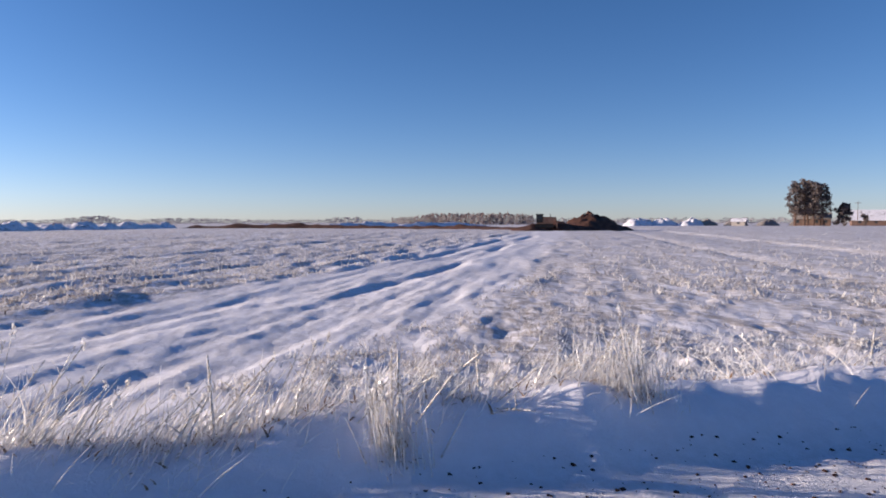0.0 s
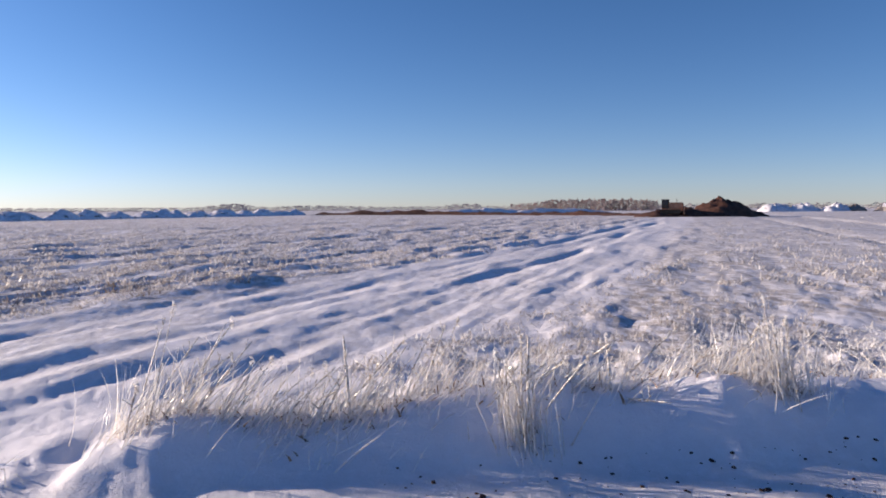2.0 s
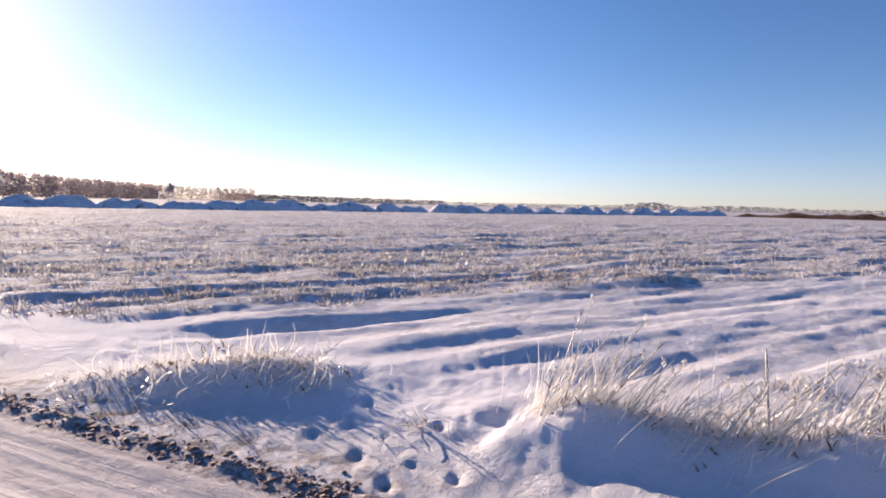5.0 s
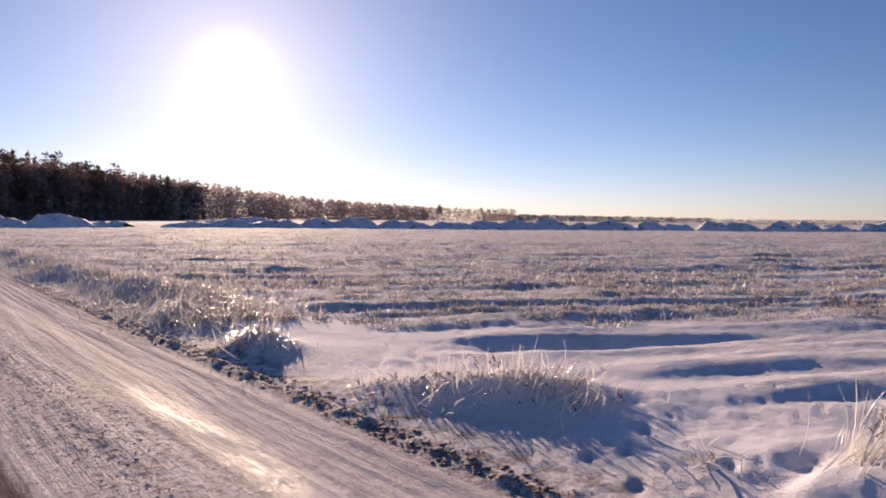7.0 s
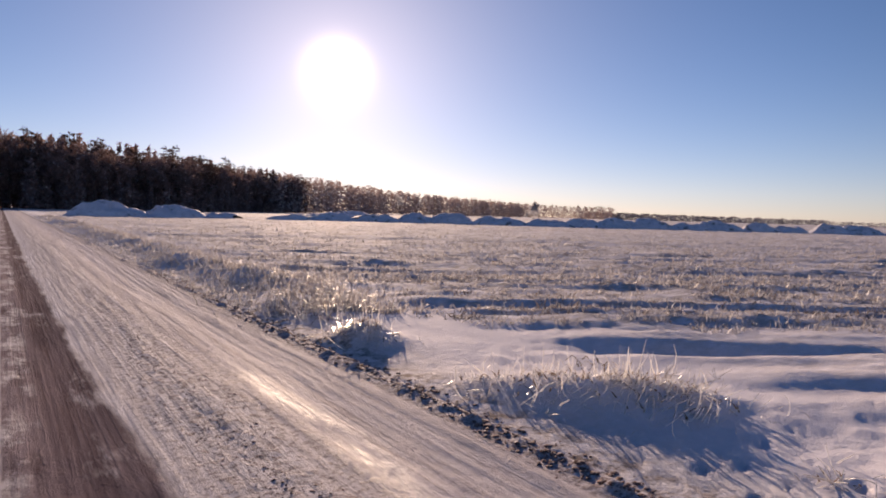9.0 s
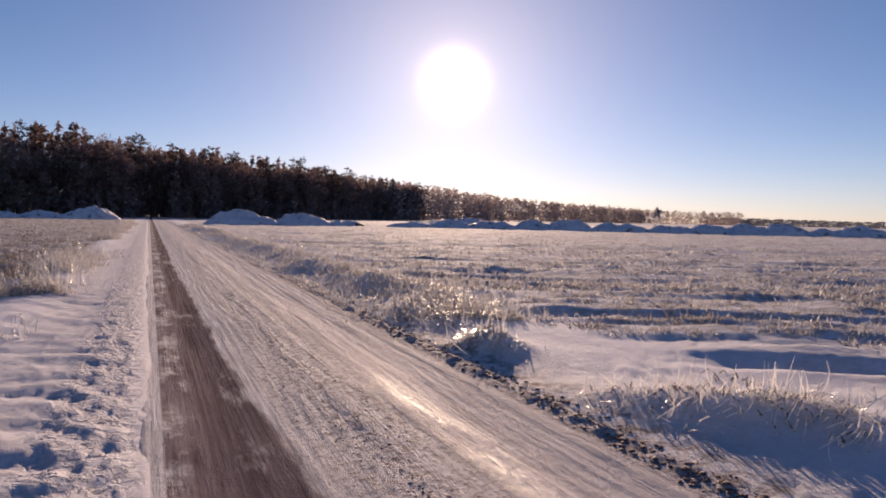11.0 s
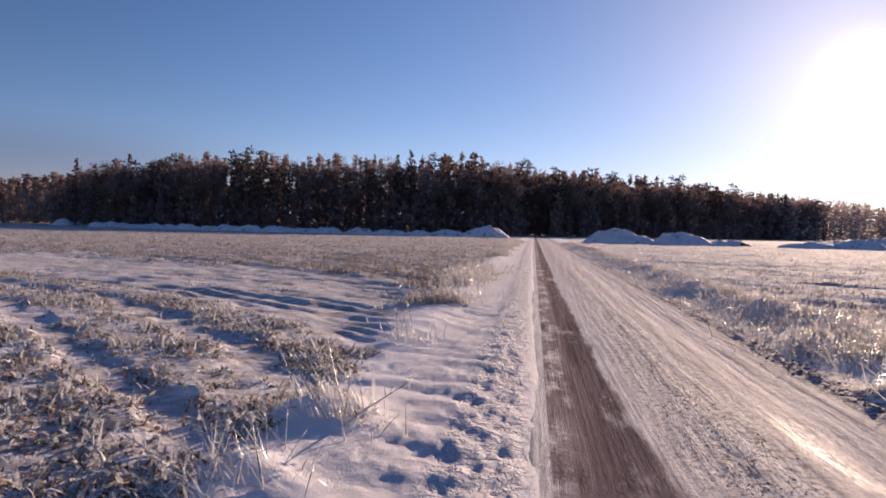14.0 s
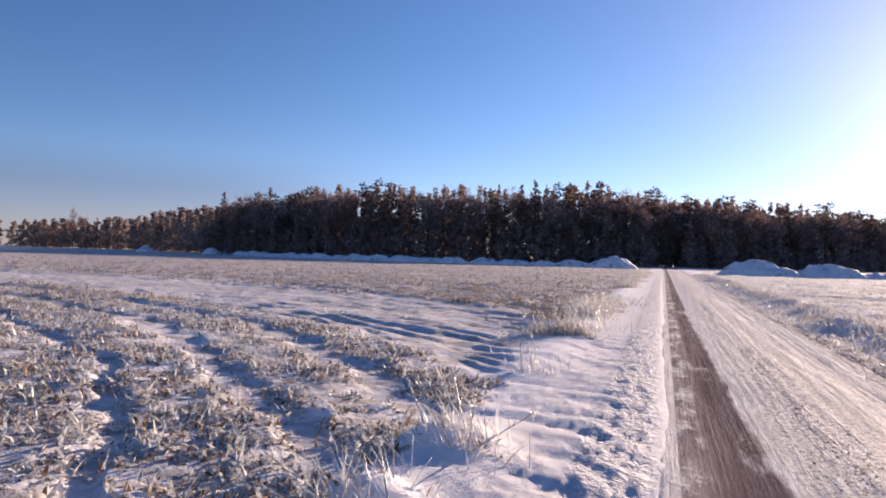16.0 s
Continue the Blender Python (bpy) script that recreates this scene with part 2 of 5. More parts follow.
    z = z + 0.07 * np.maximum(0, fbm(x * 3.4, y * 3.4, 34, 3)) * step(5.0, 5.5, x) * (1 - step(6.6, 7.6, x)) * step(-0.5, 0.5, -y) * near
    # bank of drifted snow on the right-hand side
    crest_x = 4.75 + 0.14 * vnoise(y * 0.7, y * 0, 13)
    side = np.where(x < crest_x, step(crest_x - 0.75, crest_x, x), 1 - step(crest_x, crest_x + 1.3, x))
    z = z + 0.07 * np.maximum(0, fbm(x * 2.3, y * 2.3, 26, 3)) * np.exp(-((x - crest_x - 0.3) / 0.45) ** 2) * (y < 1.6) * near
    z = z + bank_crest(y) * side * (1 + 0.10 * vnoise(x * 1.4, y * 1.6, 14))
    face = step(3.3, 3.7, x) * (1 - step(5.6, 6.2, x)) * step(-14, -9, y) * (1 - step(5.5, 7.5, y))
    z = z + face * (0.012 * fbm(x * 4.5, y * 4.5, 38, 3) + 0.05 * np.maximum(0, fbm(x * 3.2, y * 2.6, 39, 2)) * np.exp(-((x - 4.62) / 0.2) ** 2))
    z = z + field_r * (1 - step(14, 26, r)) * 0.014 * fbm(a * 0.9, c * 4.0, 40, 3)
    for lx, ly, rx, ry, lh in ((5.35, -0.45, 0.16, 0.15, 0.10), (5.3, -1.25, 0.22, 0.2, 0.12), (4.45, -1.12, 0.2, 0.16, 0.05), (5.35, -2.6, 0.3, 0.28, 0.12),
                               (4.5, 1.15, 0.28, 0.16, 0.04), (4.3, 1.55, 0.4, 0.16, 0.05), (4.9, -4.8, 0.3, 0.45, 0.06), (5.0, -6.2, 0.4, 0.5, 0.06), (5.35, -3.6, 0.3, 0.4, 0.08)):
        z = z + lh * bump_at(x, y, lx, ly, rx, ry)
    # heap in the bank past the gap, and smaller ones further along
    z = z + 0.215 * bump_at(x, y, 4.45, 4.33, 1.2, 0.45, -0.78) * (1 + 0.25 * vnoise(x * 1.5, y * 1.5, 15))
    z = z + 0.26 * bump_at(x, y, 3.75, 7.55, 0.42, 0.38)
    far_bank = step(8.5, 11, y) * (1 - step(85, 110, y))
    z = z + far_bank * 0.28 * np.exp(-((x - 4.5 - 0.4 * vnoise(y * 0.3, y * 0, 16)) / 0.75) ** 2) * (0.8 + 0.35 * vnoise(x * 0.9, y * 0.75, 17) + 0.25 * fbm(x * 2.2, y * 2.0, 51, 2))
    z = z + step(8, 12, y) * (1 - step(95, 120, y)) * 0.12 * np.exp(-((x + 2.0) / 0.7) ** 2) * (0.7 + 0.6 * vnoise(x * 0.5, y * 0.4, 18))
    z = z + 0.22 * bump_at(x, y, -1.75, 5.6, 0.45, 0.6) + 0.15 * bump_at(x, y, -1.9, 4.2, 0.4, 0.5)
    z = z + 0.05 * bump_at(x, y, 5.0, 1.95, 0.9, 0.3, -0.2)

    # crumbs of soil pushed off the road
    spill = step(3.0, 3.2, x) * (1 - step(3.4, 3.9, x))
    z = z + spill * 0.016 * np.maximum(0, fbm(x * 8.5, y * 8.5, 19, 3)) * step(1.0, 2.5, y) * near

    if pits:
        for px, py, turn, long, deep in prints:
            m = (np.abs(x - px) < 0.5) & (np.abs(y - py) < 0.5)
            if m.any():
                xs, ys = x[m], y[m]
                hole = bump_at(xs, ys, px, py, 0.5 * long, long, -turn)
                rim = bump_at(xs, ys, px, py, 0.9 * long, 1.5 * long, -turn)
                z[m] = z[m] - deep * hole ** 1.5 + 0.25 * deep * rim
    bed = step(-0.16, -0.03, x - 0.05 - 0.012 * vnoise(y * 0.5, y * 0, 20) - 0.005 * vnoise(y * 5.0, y * 0, 43)) * (1 - step(2.95, 3.2, x)) * (1 - step(190, 215, y))
    return z * (1 - 0.9 * bed) - (0.04 + 0.07 * step(0.05, 0.35, x)) * bed


# ---------------------------------------------------------------- materials
def material(name):
    mat = bpy.data.materials.new(name)
    mat.use_nodes = True
    nt = mat.node_tree
    return mat, nt, nt.nodes["Principled BSDF"]


def node(nt, kind, **values):
    n = nt.nodes.new(kind)
    for key, value in values.items():
        n.inputs[key].default_value = value
    return n


def noise_node(nt, scale, detail=4.0, vector=None, rough=0.55):
    n = node(nt, "ShaderNodeTexNoise", Scale=scale, Detail=detail, Roughness=rough)
    if vector is not None:
        nt.links.new(vector, n.inputs["Vector"])
    return n.outputs["Fac"]


def ramp(nt, fac, lo, hi, a=(0, 0, 0, 1), b=(1, 1, 1, 1)):
    n = nt.nodes.new("ShaderNodeValToRGB")
    n.color_ramp.elements[0].position, n.color_ramp.elements[1].position = lo, hi
    n.color_ramp.elements[0].color, n.color_ramp.elements[1].color = a, b
    nt.links.new(fac, n.inputs["Fac"])
    return n.outputs["Color"]


def mix(nt, fac, a, b):
    n = nt.nodes.new("ShaderNodeMix")
    n.data_type = "RGBA"
    for value, sock in ((fac, n.inputs["Factor"]), (a, n.inputs["A"]), (b, n.inputs["B"])):
        if isinstance(value, (int, float)):
            sock.default_value = value
        elif isinstance(value, tuple):
            sock.default_value = value
        else:
            nt.links.new(value, sock)
    return n.outputs["Result"]


def math_node(nt, op, a, b=0.0, clamp=False):
    n = nt.nodes.new("ShaderNodeMath")
    n.operation, n.use_clamp = op, clamp
    for value, sock in ((a, n.inputs[0]), (b, n.inputs[1])):
        if isinstance(value, (int, float)):
            sock.default_value = value
        else:
            nt.links.new(value, sock)
    return n.outputs[0]


def band(nt, x, lo, hi, soft):
    up = node(nt, "ShaderNodeMapRange")
    up.interpolation_type = "SMOOTHSTEP"
    nt.links.new(x, up.inputs["Value"])
    up.inputs["From Min"].default_value, up.inputs["From Max"].default_value = lo - soft, lo + soft
    down = node(nt, "ShaderNodeMapRange")
    down.interpolation_type = "SMOOTHSTEP"
    nt.links.new(x, down.inputs["Value"])
    down.inputs["From Min"].default_value, down.inputs["From Max"].default_value = hi + soft, hi - soft
    return math_node(nt, "MULTIPLY", up.outputs[0], down.outputs[0])


def bump(nt, bsdf, height, strength, distance):
    n = node(nt, "ShaderNodeBump", Strength=strength, Distance=distance)
    nt.links.new(height, n.inputs["Height"])
    nt.links.new(n.outputs["Normal"], bsdf.inputs["Normal"])


def place(nt):
    g = nt.nodes.new("ShaderNodeNewGeometry")
    s = nt.nodes.new("ShaderNodeSeparateXYZ")
    nt.links.new(g.outputs["Position"], s.inputs[0])
    return g.outputs["Position"], s.outputs["X"], s.outputs["Y"], s.outputs["Z"]


def turned(nt, vector, angle, scale):
    m = nt.nodes.new("ShaderNodeMapping")
    m.inputs["Rotation"].default_value = (0, 0, angle)
    m.inputs["Scale"].default_value = scale
    nt.links.new(vector, m.inputs["Vector"])
    return m.outputs["Vector"]


SNOW = (0.865, 0.842, 0.90, 1)


def snow_ground():
    mat, nt, bsdf = material("field_snow")
    pos, x, y, z = place(nt)
    grain = noise_node(nt, 55.0, 5.0, pos, 0.7)
    lumps = noise_node(nt, 6.0, 5.0, pos, 0.6)
    rows = turned(nt, pos, math.atan2(-ROW_R[1], ROW_R[0]), (0.16, 1.0, 1.0))
    streak = noise_node(nt, 0.9, 6.0, rows, 0.68)
    stalks = noise_node(nt, 5.0, 5.0, turned(nt, pos, math.atan2(-ROW_R[1], ROW_R[0]), (0.5, 1.0, 1.0)), 0.75)
    field_r = band(nt, x, 6.4, 4000, 0.9)
    field_l = band(nt, x, -4000, -2.4, 0.6)
    field = math_node(nt, "ADD", field_r, field_l, True)
    straw = math_node(nt, "MULTIPLY", ramp(nt, streak, 0.32, 0.52), ramp(nt, stalks, 0.38, 0.57))
    cross = math_node(nt, "SUBTRACT", math_node(nt, "ADD", math_node(nt, "MULTIPLY", x, -ROW_R[1]), math_node(nt, "MULTIPLY", y, ROW_R[0])), math_node(nt, "ADD", 3.1, math_node(nt, "MULTIPLY", streak, 1.5)))
    strip = math_node(nt, "MULTIPLY", band(nt, cross, -2.6, 4.3, 0.6), band(nt, x, 5, 200, 1.0))
    near_drift = math_node(nt, "MULTIPLY", band(nt, cross, 1.0, 6.0, 0.8), band(nt, x, 4, 12, 2.5))
    bare = math_node(nt, "ADD", strip, near_drift, True)
    field = math_node(nt, "MULTIPLY", field, math_node(nt, "SUBTRACT", 1.0, math_node(nt, "MULTIPLY", bare, 0.6)))
    straw = math_node(nt, "MULTIPLY", straw, field)
    bend = math_node(nt, "MULTIPLY", math_node(nt, "SUBTRACT", 1.0, math_node(nt, "POWER", 2.718, math_node(nt, "DIVIDE", math_node(nt, "MINIMUM", x, 0.0), 13.0))), 18.85)
    lane = math_node(nt, "SUBTRACT", y, bend)
    bent = nt.nodes.new("ShaderNodeCombineXYZ")
    nt.links.new(math_node(nt, "MULTIPLY", x, 0.45), bent.inputs[0])
    nt.links.new(lane, bent.inputs[1])
    lit_rows = noise_node(nt, 2.6, 6.0, bent.outputs[0], 0.72)
    off_lane = math_node(nt, "ADD", band(nt, math_node(nt, "ADD", lane, math_node(nt, "MULTIPLY", lit_rows, 2.0)), 15.2, 4000, 0.7),
                         math_node(nt, "MULTIPLY", band(nt, lane, -4000, 5.2, 0.6), band(nt, x, -4000, -13.0, 4.0)), True)
    left_straw = math_node(nt, "MULTIPLY", math_node(nt, "MULTIPLY", field_l, off_lane), ramp(nt, lit_rows, 0.40, 0.54))
    straw = math_node(nt, "MAXIMUM", straw, left_straw)
    colour = mix(nt, ramp(nt, lumps, 0.3, 0.75), (0.805, 0.782, 0.845, 1), SNOW)
    # straw on the snow; its dark tone also paints in shade between stubble
    colour = mix(nt, math_node(nt, "MULTIPLY", straw, 0.75), colour, (0.29, 0.235, 0.20, 1))
    grubby = math_node(nt, "MULTIPLY", band(nt, x, 2.8, 4.1, 0.5), ramp(nt, noise_node(nt, 11.0, 6.0, pos, 0.75), 0.34, 0.60))
    colour = mix(nt, math_node(nt, "MULTIPLY", grubby, 0.5), colour, (0.60, 0.56, 0.55, 1))
    # verge snow beside the track is darker and greyer in patches
    verge_tone = math_node(nt, "MULTIPLY", band(nt, x, -1.5, 0.2, 0.5), ramp(nt, noise_node(nt, 7.0, 6.0, pos, 0.75), 0.30, 0.62))
    colour = mix(nt, math_node(nt, "MULTIPLY", verge_tone, 0.55), colour, (0.56, 0.51, 0.52, 1))
    # soil thrown from the road on to the snow beside it
    dirt = noise_node(nt, 5.0, 6.0, pos, 0.72)
    spill = band(nt, x, 2.9, 3.55, 0.25)
    spill = math_node(nt, "MULTIPLY", spill, ramp(nt, dirt, 0.46, 0.60))
    spill = math_node(nt, "MULTIPLY", spill, band(nt, y, 1.6, 40, 1.0))
    colour = mix(nt, math_node(nt, "MULTIPLY", spill, 0.85), colour, (0.13, 0.075, 0.055, 1))
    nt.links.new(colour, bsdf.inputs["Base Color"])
    bsdf.inputs["Roughness"].default_value = 0.9
    bsdf.inputs["Specular IOR Level"].default_value = 0.12
    h = math_node(nt, "ADD", math_node(nt, "MULTIPLY", grain, 0.35), lumps)
    h = math_node(nt, "ADD", h, math_node(nt, "MULTIPLY", math_node(nt, "MULTIPLY", stalks, field), 0.7))
    scuff = math_node(nt, "MULTIPLY", band(nt, x, -0.72, -0.2, 0.12), ramp(nt, noise_node(nt, 10.0, 4.0, pos, 0.6), 0.42, 0.56))
    h = math_node(nt, "ADD", h, math_node(nt, "MULTIPLY", scuff, 2.0))
    h = math_node(nt, "ADD", h, math_node(nt, "MULTIPLY", math_node(nt, "MULTIPLY", lit_rows, field), 1.6))
    h = math_node(nt, "ADD", h, math_node(nt, "MULTIPLY", grubby, 0.5))
    bump(nt, bsdf, h, 0.6, 0.04)
    return mat


def road_surface():
    mat, nt, bsdf = material("icy_dirt_road")
    pos, x, y, z = place(nt)
    long = turned(nt, pos, 0.0, (1.0, 0.12, 1.0))
    scratch = noise_node(nt, 9.0, 5.0, long, 0.7)
    tyre = noise_node(nt, 13.0, 3.0, turned(nt, pos, 0.0, (1.0, 0.025, 1.0)), 0.6)
    lines = noise_node(nt, 34.0, 2.0, turned(nt, pos, 0.0, (1.0, 0.012, 1.0)), 0.5)
    patches = noise_node(nt, 2.2, 5.0, turned(nt, pos, 0.0, (1.0, 0.22, 1.0)), 0.68)
    crumbs = noise_node(nt, 16.0, 6.0, pos, 0.75)
    grain = noise_node(nt, 60.0, 4.0, pos, 0.7)
    wobble = math_node(nt, "ADD", x, math_node(nt, "MULTIPLY", math_node(nt, "SUBTRACT", patches, 0.5), 0.5))
    # the dark wheel lane narrows with the distance; its outer side keeps patches of packed snow
    taper = math_node(nt, "MULTIPLY", math_node(nt, "POWER", 2.718, math_node(nt, "DIVIDE", math_node(nt, "SUBTRACT", 4.0, y), 6.0)), 0.24)
    soft = math_node(nt, "SUBTRACT", math_node(nt, "ADD", x, math_node(nt, "MULTIPLY", math_node(nt, "SUBTRACT", patches, 0.5), 0.35)), math_node(nt, "MINIMUM", taper, 0.35))
    left = math_node(nt, "MULTIPLY", band(nt, x, 0.03, 4.0, 0.012), band(nt, soft, -4.0, 0.60, 0.05))
    outer = band(nt, math_node(nt, "ADD", x, math_node(nt, "MULTIPLY", math_node(nt, "SUBTRACT", tyre, 0.5), 0.25)), -1.0, 0.26, 0.06)
    packed = math_node(nt, "MULTIPLY", outer, ramp(nt, noise_node(nt, 1.7, 6.0, turned(nt, pos, 0.0, (1.0, 0.5, 1.0)), 0.72), 0.50, 0.60))
    right = band(nt, wobble, 1.75, 2.95, 0.25)
    middle = band(nt, x, 0.9, 1.95, 0.2)
    edge = band(nt, x, 2.85, 3.3, 0.09)
    left = math_node(nt, "MULTIPLY", left, math_node(nt, "SUBTRACT", 1.0, math_node(nt, "MULTIPLY", packed, 0.8)))
    left = math_node(nt, "MULTIPLY", left, math_node(nt, "SUBTRACT", 1.0, math_node(nt, "MULTIPLY", ramp(nt, patches, 0.56, 0.70), 0.7)))
    right = math_node(nt, "MULTIPLY", right, ramp(nt, scratch, 0.25, 0.6))
    middle = math_node(nt, "MULTIPLY", middle, ramp(nt, crumbs, 0.49, 0.58))
    edge = math_node(nt, "MULTIPLY", edge, ramp(nt, crumbs, 0.44, 0.56))
    snow = mix(nt, ramp(nt, scratch, 0.3, 0.7), (0.56, 0.51, 0.54, 1), (0.80, 0.765, 0.81, 1))
    soil = mix(nt, ramp(nt, tyre, 0.36, 0.66), (0.115, 0.070, 0.078, 1), (0.225, 0.165, 0.180, 1))
    soil = mix(nt, math_node(nt, "MULTIPLY", ramp(nt, scratch, 0.52, 0.75), 0.5), soil, (0.30, 0.22, 0.235, 1))
    soil = mix(nt, math_node(nt, "MULTIPLY", ramp(nt, lines, 0.58, 0.70), 0.3), soil, (0.32, 0.24, 0.27, 1))
    rim = math_node(nt, "MULTIPLY", band(nt, wobble, -0.1, 0.28, 0.1), ramp(nt, patches, 0.38, 0.56))
    soil = mix(nt, math_node(nt, "MULTIPLY", rim, 0.6), soil, (0.44, 0.36, 0.38, 1))
    tan = mix(nt, ramp(nt, crumbs, 0.3, 0.7), (0.50, 0.44, 0.48, 1), (0.78, 0.73, 0.78, 1))
    tan = mix(nt, math_node(nt, "MULTIPLY", ramp(nt, tyre, 0.5, 0.68), 0.6), tan, (0.30, 0.22, 0.24, 1))
    tan = mix(nt, math_node(nt, "MULTIPLY", ramp(nt, lines, 0.52, 0.66), 0.5), tan, (0.22, 0.15, 0.16, 1))
    colour = mix(nt, math_node(nt, "MULTIPLY", right, 0.9), snow, tan)
    colour = mix(nt, math_node(nt, "MULTIPLY", left, 0.97), colour, soil)
    colour = mix(nt, math_node(nt, "MULTIPLY", middle, 0.75), colour, soil)
    colour = mix(nt, math_node(nt, "MULTIPLY", edge, 0.85), colour, soil)
    nt.links.new(colour, bsdf.inputs["Base Color"])
    icy = math_node(nt, "MULTIPLY", band(nt, wobble, 1.85, 2.2, 0.2), ramp(nt, patches, 0.36, 0.52))
    icy = math_node(nt, "MULTIPLY", icy, band(nt, y, 2.6, 6.6, 1.4))
    icy = math_node(nt, "MULTIPLY", icy, ramp(nt, crumbs, 0.36, 0.56))
    rough = mix(nt, icy, (0.85, 0.85, 0.85, 1), (0.46, 0.46, 0.46, 1))
    rough = mix(nt, left, rough, (1.0, 1.0, 1.0, 1))
    nt.links.new(rough, bsdf.inputs["Roughness"])
    gloss = math_node(nt, "SUBTRACT", 0.15, math_node(nt, "MULTIPLY", left, 0.14))
    nt.links.new(gloss, bsdf.inputs["Specular IOR Level"])
    h = math_node(nt, "ADD", crumbs, math_node(nt, "MULTIPLY", grain, 0.4))
    h = math_node(nt, "ADD", h, math_node(nt, "MULTIPLY", scratch, 0.9))
    h = math_node(nt, "ADD", h, math_node(nt, "MULTIPLY", tyre, 0.7))
    h = math_node(nt, "ADD", h, math_node(nt, "MULTIPLY", lines, 0.5))
    bump(nt, bsdf, h, 0.8, 0.035)
    return mat


def mottled(name, a, b, scale, rough=0.8, relief=0.4, depth=0.02, translucent=0.0, spec=0.3, frost=0.0, islands=False):
    """A two-tone surface; frost: how much hoarfrost covers it; translucent: how much light comes through."""
    mat, nt, bsdf = material(name)
    pos, x, y, z = place(nt)
    n = noise_node(nt, scale, 5.0, pos, 0.65)
    fac = ramp(nt, n, 0.35, 0.65)
    if islands:
        g = nt.nodes.new("ShaderNodeNewGeometry")
        fac = math_node(nt, "ADD", math_node(nt, "MULTIPLY", fac, 0.4), math_node(nt, "MULTIPLY", g.outputs["Random Per Island"], 0.6))
    colour = mix(nt, fac, (*a, 1), (*b, 1))
    if frost:
        m = noise_node(nt, scale * 2.3, 3.0, pos, 0.6)
        colour = mix(nt, math_node(nt, "MULTIPLY", ramp(nt, m, 0.62 - 0.4 * frost, 0.72 - 0.2 * frost), 0.9), colour, (0.84, 0.84, 0.86, 1))
    nt.links.new(colour, bsdf.inputs["Base Color"])
    bsdf.inputs["Roughness"].default_value = rough
    bsdf.inputs["Specular IOR Level"].default_value = spec
    if relief:
        bump(nt, bsdf, n, relief, depth)
    if translucent:
        t = nt.nodes.new("ShaderNodeBsdfTranslucent")
        nt.links.new(colour, t.inputs["Color"])
        m = node(nt, "ShaderNodeMixShader", Fac=translucent)
        nt.links.new(bsdf.outputs[0], m.inputs[1])
        nt.links.new(t.outputs[0], m.inputs[2])
        nt.links.new(m.outputs[0], nt.nodes["Material Output"].inputs["Surface"])
    return mat


M_GROUND = snow_ground()
M_ROAD = road_surface()
M_STRAW = mottled("frosted_straw", (0.29, 0.225, 0.185), (0.55, 0.48, 0.43), 9.0, 0.5, 0.0, translucent=0.34, spec=0.35, frost=0.48, islands=True)
M_ICE = mottled("ice_coated_grass", (0.50, 0.39, 0.30), (0.90, 0.86, 0.81), 14.0, 0.28, 0.0, translucent=0.42, spec=0.6, frost=0.7, islands=True)
M_STUBBLE = mottled("brown_stubble", (0.19, 0.135, 0.105), (0.43, 0.345, 0.285), 3.0, 0.6, 0.0, translucent=0.22, spec=0.2, frost=0.2, islands=True)
M_LEAF = mottled("frosted_leaves", (0.10, 0.078, 0.058), (0.40, 0.345, 0.29), 16.0, 0.45, 0.0, translucent=0.3, spec=0.35, frost=0.66, islands=True)
M_DEAD = mottled("dead_brown_leaves", (0.16, 0.085, 0.05), (0.34, 0.21, 0.13), 12.0, 0.7, 0.0, translucent=0.2, frost=0.2, islands=True)
M_STALK = mottled("weathered_stalk", (0.30, 0.23, 0.17), (0.55, 0.47, 0.38), 20.0, 0.35, 0.3, 0.003, spec=0.6, frost=0.5)
M_HEAP = mottled("heaped_snow", (0.66, 0.64, 0.70), (0.865, 0.835, 0.90), 1.2, 0.7, 0.7, 0.15)
_m, _nt, _b2 = M_HEAP, M_HEAP.node_tree, M_HEAP.node_tree.nodes["Principled BSDF"]
_clean = _b2.inputs["Base Color"].links[0].from_socket
_soil = noise_node(_nt, 0.55, 6.0, place(_nt)[0], 0.72)
_nt.links.new(mix(_nt, math_node(_nt, "MULTIPLY", ramp(_nt, _soil, 0.56, 0.64), 0.85), _clean, (0.10, 0.07, 0.055, 1)), _b2.inputs["Base Color"])
M_CLOD = mottled("dirty_snow", (0.10, 0.065, 0.05), (0.42, 0.37, 0.35), 3.0, 0.85, 0.7, 0.1)
M_SOIL = mottled("dark_moist_soil", (0.050, 0.019, 0.014), (0.12, 0.050, 0.036), 1.1, 0.9, 0.9, 0.2)
M_CRUMB = mottled("frozen_soil_crumbs", (0.13, 0.068, 0.06), (0.30, 0.185, 0.165), 14.0, 0.8, 0.5, 0.01, frost=0.12)
M_BARK = mottled("pine_bark", (0.075, 0.042, 0.036), (0.16, 0.095, 0.072), 3.0, 0.9, 0.5, 0.03)
M_NEEDLE = mottled("pine_needles", (0.065, 0.042, 0.036), (0.145, 0.092, 0.075), 0.7, 0.8, 0.0, translucent=0.2, spec=0.1, frost=0.10, islands=True)
M_TWIG = mottled("bare_twigs", (0.20, 0.122, 0.115), (0.36, 0.25, 0.235), 0.5, 0.8, 0.0, translucent=0.4, spec=0.1, frost=0.08, islands=True)
M_RIME = mottled("rimed_twigs", (0.50, 0.46, 0.44), (0.78, 0.75, 0.74), 0.5, 0.8, 0.0, translucent=0.5, frost=0.35, islands=True)
